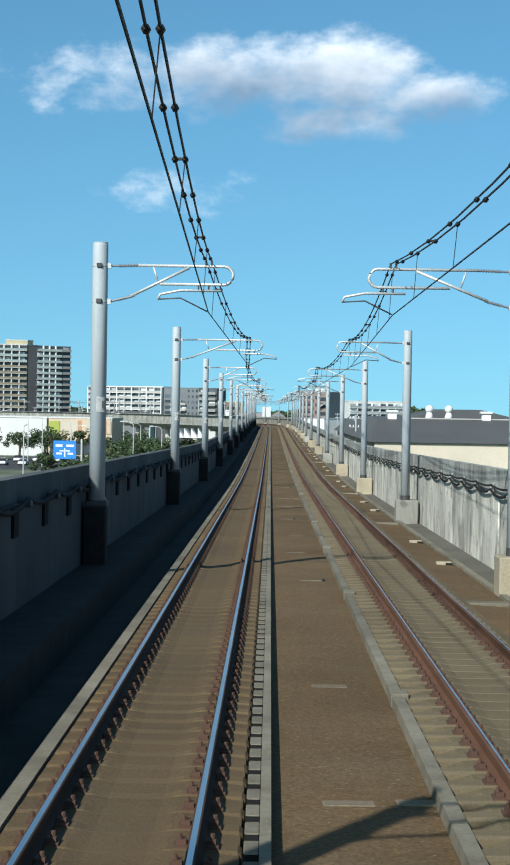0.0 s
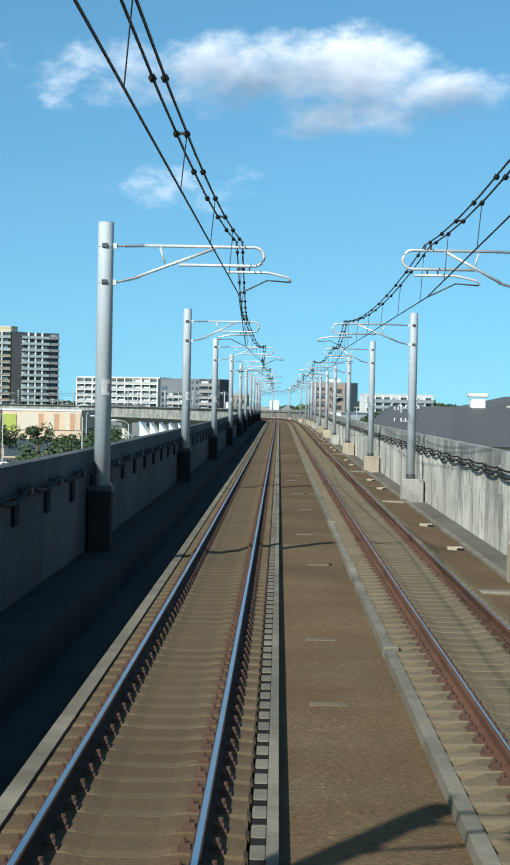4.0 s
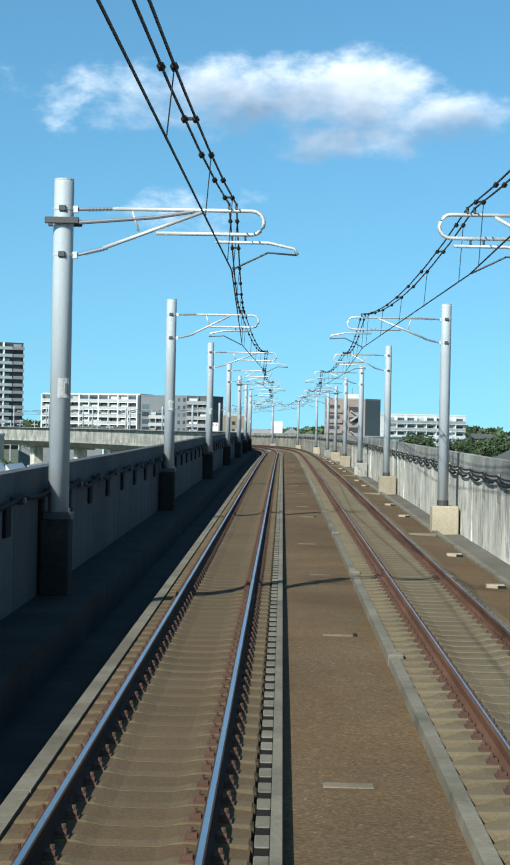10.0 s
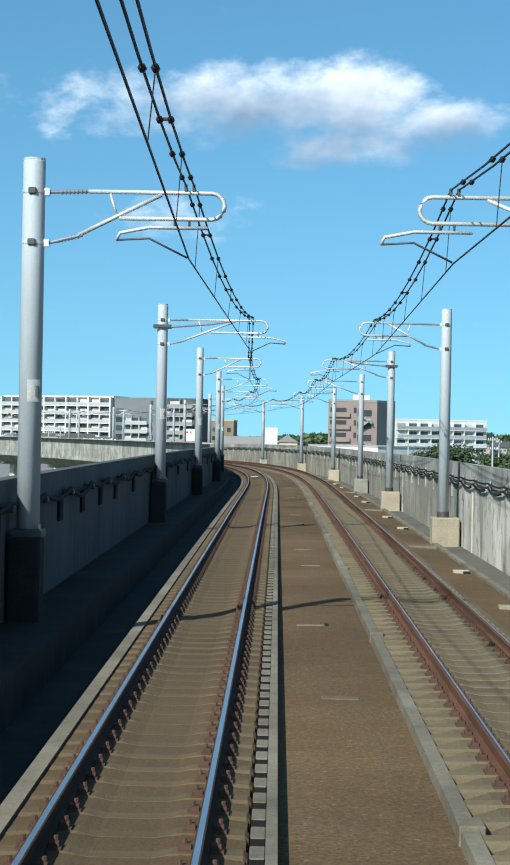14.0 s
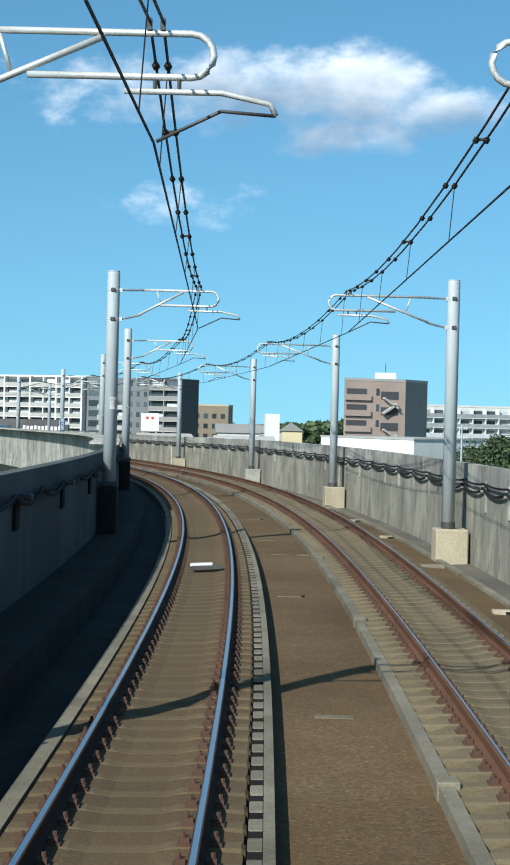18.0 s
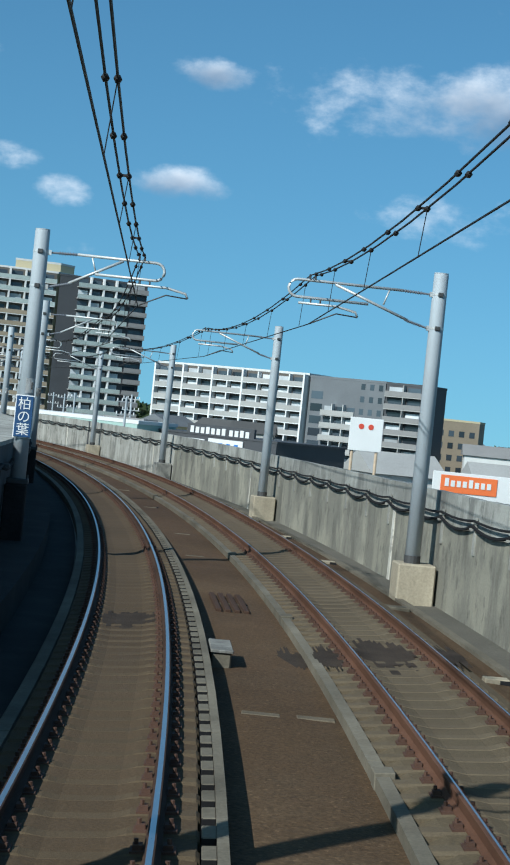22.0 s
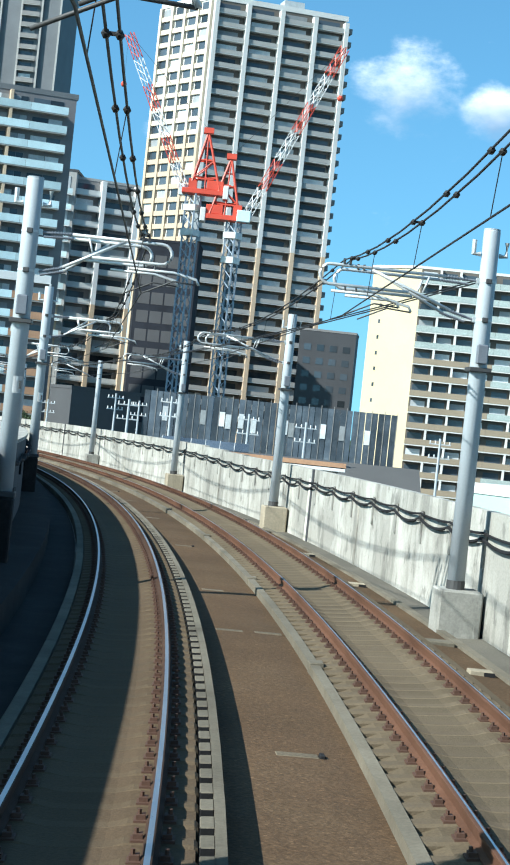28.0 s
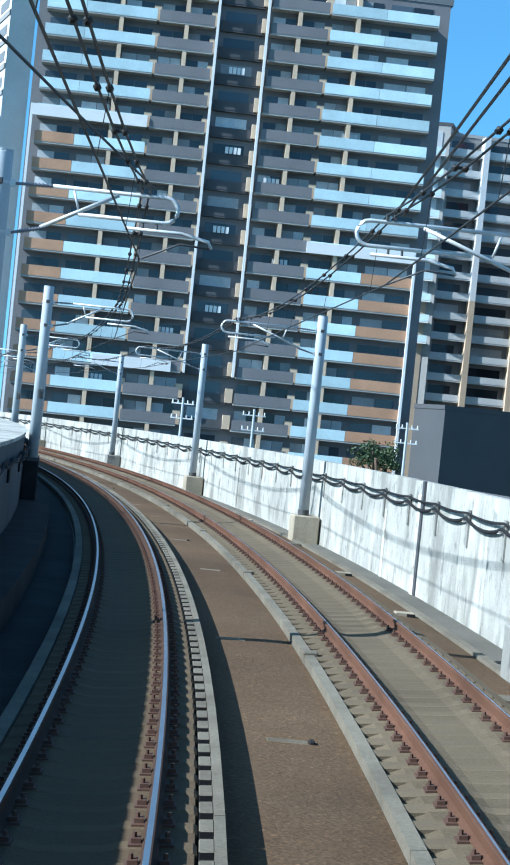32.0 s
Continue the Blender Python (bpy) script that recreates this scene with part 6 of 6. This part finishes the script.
box(br, -0.1, 0.0, -0.03, 0.03, 1.54, 1.57)
brm = mesh_of(br, "bracket", M["wall_top"])
for b in range(int(815 / BAY)):
    s = -18.0 + b * BAY
    part("bracket", brm, None, rack, m=spot(s, DR, top_r(s) - TOP_R))

rack_l = thing("cable_rack", "dark cable brackets and slots along the shaded parapet", "bracket", group="cable racks")
br = bmesh.new()
box(br, 0.0, 0.05, -0.22, 0.22, 1.2, 1.62, 0.01)
bl = mesh_of(br, "slot_cover", M["slot_black"])
br = bmesh.new()
box(br, 0.0, 0.2, -0.09, 0.09, 1.62, 1.72, 0.02)
bl2 = mesh_of(br, "bracket", M["steel_dark"])
for i, s in enumerate(np.concatenate([np.arange(-15, 330, 3.3), np.arange(333, 790, 6.6)])):
    part("slot_cover", bl, None, rack_l, m=spot(s, DL, 0))
    part("bracket", bl2, None, rack_l, m=spot(s + 0.5, DL, 0))
pts = []
for b in range(int((END - 10) / 3.3)):
    dip = 0.08 + 0.1 * random.random()
    pts += [[float(v) for v in at(-14.5 + (b + u) * 3.3, DL + 0.14, 1.74 - dip * 4 * u * (1 - u))] for u in (0, 0.2, 0.4, 0.6, 0.8)]
cab_l = thing("line_cable", "dark cables along the shaded parapet", "cable")
part("cable", tube(bmesh.new(), pts, 0.04, 5, cap=False), M["cable"], cab_l)
pts = [[float(v) for v in at(s, DL + 0.1, 1.66 + 0.03 * math.sin(s * 0.8 + 1))] for s in np.arange(-18, END - 5, 1.5)]
part("cable", tube(bmesh.new(), pts, 0.022, 5, cap=False), M["cable"], cab_l)

# pilasters on the sunlit parapet
for s in np.arange(-15, END - 20, 27.0):
    me = mesh_of(boxm(-0.03, 0.02, -0.12, 0.12, -0.85, TOP_R - 0.75, 0.01), "stiffener", M["wall"])
    part("stiffener", me, None, wall_r, "pale repaired strip", m=spot(s + 1.0 * math.sin(s), DR, 0))
# dark movement joints with a drain pipe
for s in (572.5, 709.0, 470.0, 640.0):
    part("joint_gap", boxm(-0.035, 0.03, -0.10, 0.10, -0.85, top_r(s) + 0.01), M["charcoal"], wall_r, "dark open movement joint", spot(s, DR, 0))
    part("joint_post", boxm(-0.05, 0.03, 0.1, 0.4, -0.85, top_r(s) - 0.3, 0.01), M["wall"], wall_r, "", spot(s, DR, 0))

# small slabs and covers set in the bed
M["slab"] = material("dusty_cover_slab", (0.14, 0.115, 0.08), 0.9, spots=0.3, size=0.8, fine=25, fine_amt=0.25, bump=0.3, per_object=0.2)
slab_me = mesh_of(boxm(-0.22, 0.22, -0.1, 0.1, -0.06, 0.035, 0.012), "cover_slab", M["slab"])
notch_me = mesh_of(boxm(0.222, 0.28, -0.09, 0.06, -0.05, 0.06, 0.01), "cable_mouth", M["cable"])
for i, s in enumerate(np.arange(4.2, 800, 9.5)):
    m = spot(s + random.uniform(-2.6, 2.6), 1.74 + random.uniform(-0.14, 0.2), MIDZ - 0.012, turn=random.uniform(-0.05, 0.05))
    ob = thing("cover_slab", "small grey concrete slab lying in the brown track bed", "slab", m, group="cover slabs", data=slab_me)
    if i % 3 == 0:
        part("cable_mouth", notch_me, None, ob, "dark cable mouth")
    if i % 7 == 1:
        thing("cover_slab", "small grey concrete slab lying in the brown track bed", "slab", m @ Matrix.Translation((0.62, 0.05, 0)), group="cover slabs", data=slab_me)
step_me = mesh_of(boxm(-0.5, 0.35, -0.2, 0.2, -0.05, 0.06, 0.015), "step_slab", M["kerb"])
lid_me = mesh_of(boxm(-0.16, 0.2, -0.14, 0.14, -0.05, 0.07, 0.012), "drain_cover", M["plinth"])
gap_me = mesh_of(boxm(0.05, 0.21, -0.155, -0.145, -0.05, 0.055), "drain_mouth", M["cable"])
for i, (s, up) in enumerate(MAST):
    if s > 780:
        break
    thing("step_slab", "flat grey concrete slab before a mast plinth", "slab", spot(s - 2.2, 5.15, -0.345), group="step slabs", data=step_me)
    for q in (7.5, 15.5):
        ob = thing("drain_cover", "tan drain cover with a dark mouth by the gutter", "drain", spot(s + q, 5.25, -0.345), group="drain covers", data=lid_me)
        part("mouth", gap_me, None, ob, "dark drain mouth")
kn = mesh_of(boxm(-0.08, 0.12, -0.14, 0.14, -0.3, -0.13, 0.01), "kerb_cap", M["kerb"])
for i, s in enumerate(np.arange(2, 800, 12.3)):
    part("kerb_cap", kn, None, trackbeds[1], m=spot(s + 5, -1.1 + 0.05 * float(ramp(s)), 0, 1))

# beacon between the rails and lineside boxes in the curve
bc = thing("track_beacon", "white-topped track beacon between the rails", "beacon", spot(409.0, -0.05, 0.03, 0))
part("plate", boxm(-0.24, 0.22, -0.14, 0.14, -0.14, -0.09, 0.01), M["white"], bc, "white plate")
part("bracket", boxm(-0.2, 0.42, -0.5, -0.32, -0.19, -0.11, 0.01), M["steel_dark"], bc)
part("foot", boxm(-0.18, 0.3, -0.32, -0.16, -0.2, -0.15, 0.01), M["sleeper"], bc)
gr = thing("drain_grate", "dark iron drain grate between the tracks", "grate", spot(489.0, 1.75, MIDZ))
for k in range(4):
    part("bar", boxm(-0.24 + k * 0.16, -0.14 + k * 0.16, -1.3, 1.3, -0.02, 0.07, 0.01), M["rust_dark"], gr)
bx = thing("cable_box", "grey lidded cable box beside the kerb", "cable box", spot(481.6, 1.3, MIDZ))
part("body", boxm(-0.13, 0.13, -0.5, 0.5, -0.02, 0.2, 0.02), M["kerb"], bx)
part("lid", boxm(-0.15, 0.15, -0.53, 0.53, 0.204, 0.25, 0.01), M["wall_top"], bx)

# old oil stains soaked into the bed and sleepers
random.seed(44)
M["oil"] = material("oil_soaked_grit", (0.04, 0.03, 0.022), 0.9, spots=0.35, size=0.6, fine=30, fine_amt=0.3, bump=0.3)
for s0, d0, z0, ln, wd, tk in ((482.6, 2.35, MIDZ + 0.012, 1.3, 0.22, None), (482.0, -0.84, -0.16, 1.5, 0.2, 1), (482.6, 0.0, -0.158, 1.9, 0.42, 1), (484.4, 0.02, -0.158, 1.3, 0.45, 0), (482.2, 0.9, -0.155, 1.3, 0.16, 1)):
    vs, fs = [], []
    n = 14
    for b in range(n):
        x0, x1 = wd * (2 * b / n - 1), wd * (2 * (b + 1) / n - 1)
        full = 1 - abs(2 * (b + 0.5) / n - 1) ** 4
        y0, y1 = -ln * full * random.uniform(0.4, 1.0), ln * full * random.uniform(0.4, 1.0)
        h0, h1 = [float(np.interp(abs(x), [0.2, 0.29, 0.36, 0.42], [-0.198, -0.186, -0.166, -0.162])) - z0 if tk is not None and d0 < 0.1 and d0 > -0.1 else 0.0 for x in (x0, x1)]
        vs += [(x0, y0, h0), (x1, y0 * random.uniform(0.8, 1), h1), (x1, y1, h1), (x0, y1 * random.uniform(0.8, 1), h0)]
        fs.append((4 * b, 4 * b + 1, 4 * b + 2, 4 * b + 3))
    me = bpy.data.meshes.new("oil_stain")
    me.from_pydata(vs, [], fs)
    me.materials.append(M["oil"])
    thing("oil_stain", "dark oil stain soaked into the brown track bed", "stain", spot(s0, d0, z0, tk), group="oil stains", data=me)

# station name plate on a mast
sp = thing("station_sign", "navy station name sign with white characters on a mast", "sign", spot(493.8, D_L, 0))
M["navy"] = material("navy_enamel", (0.02, 0.06, 0.15), 0.4, spots=0.08, size=1, bump=0)
plate = part("plate", boxm(-0.17, 0.17, -0.215, -0.19, 2.22, 3.05, 0.005), M["navy"], sp, "navy plate")
part("rim", boxm(-0.19, 0.19, -0.19, -0.165, 2.2, 3.07, 0.005), M["white"], sp, "white rim")
for k, ch in enumerate(("柏", "の", "葉")):
    cu = bpy.data.curves.new("lettering", "FONT")
    cu.body, cu.size, cu.align_x, cu.extrude = ch, 0.27, "CENTER", 0.002
    cu.materials.append(M["white"])
    tmp = new("lettering", cu)
    bpy.context.view_layer.update()
    me = bpy.data.meshes.new_from_object(tmp.evaluated_get(bpy.context.evaluated_depsgraph_get()))
    bpy.data.objects.remove(tmp)
    part("lettering", me, None, plate, m=pose(0, -0.219, 2.8 - 0.26 * k, 90, 0, 0))

# ---- sleepers laid one by one ----
for tk, me, m in SLEEPERS:
    part("sleeper", me, None, tk, m=m)
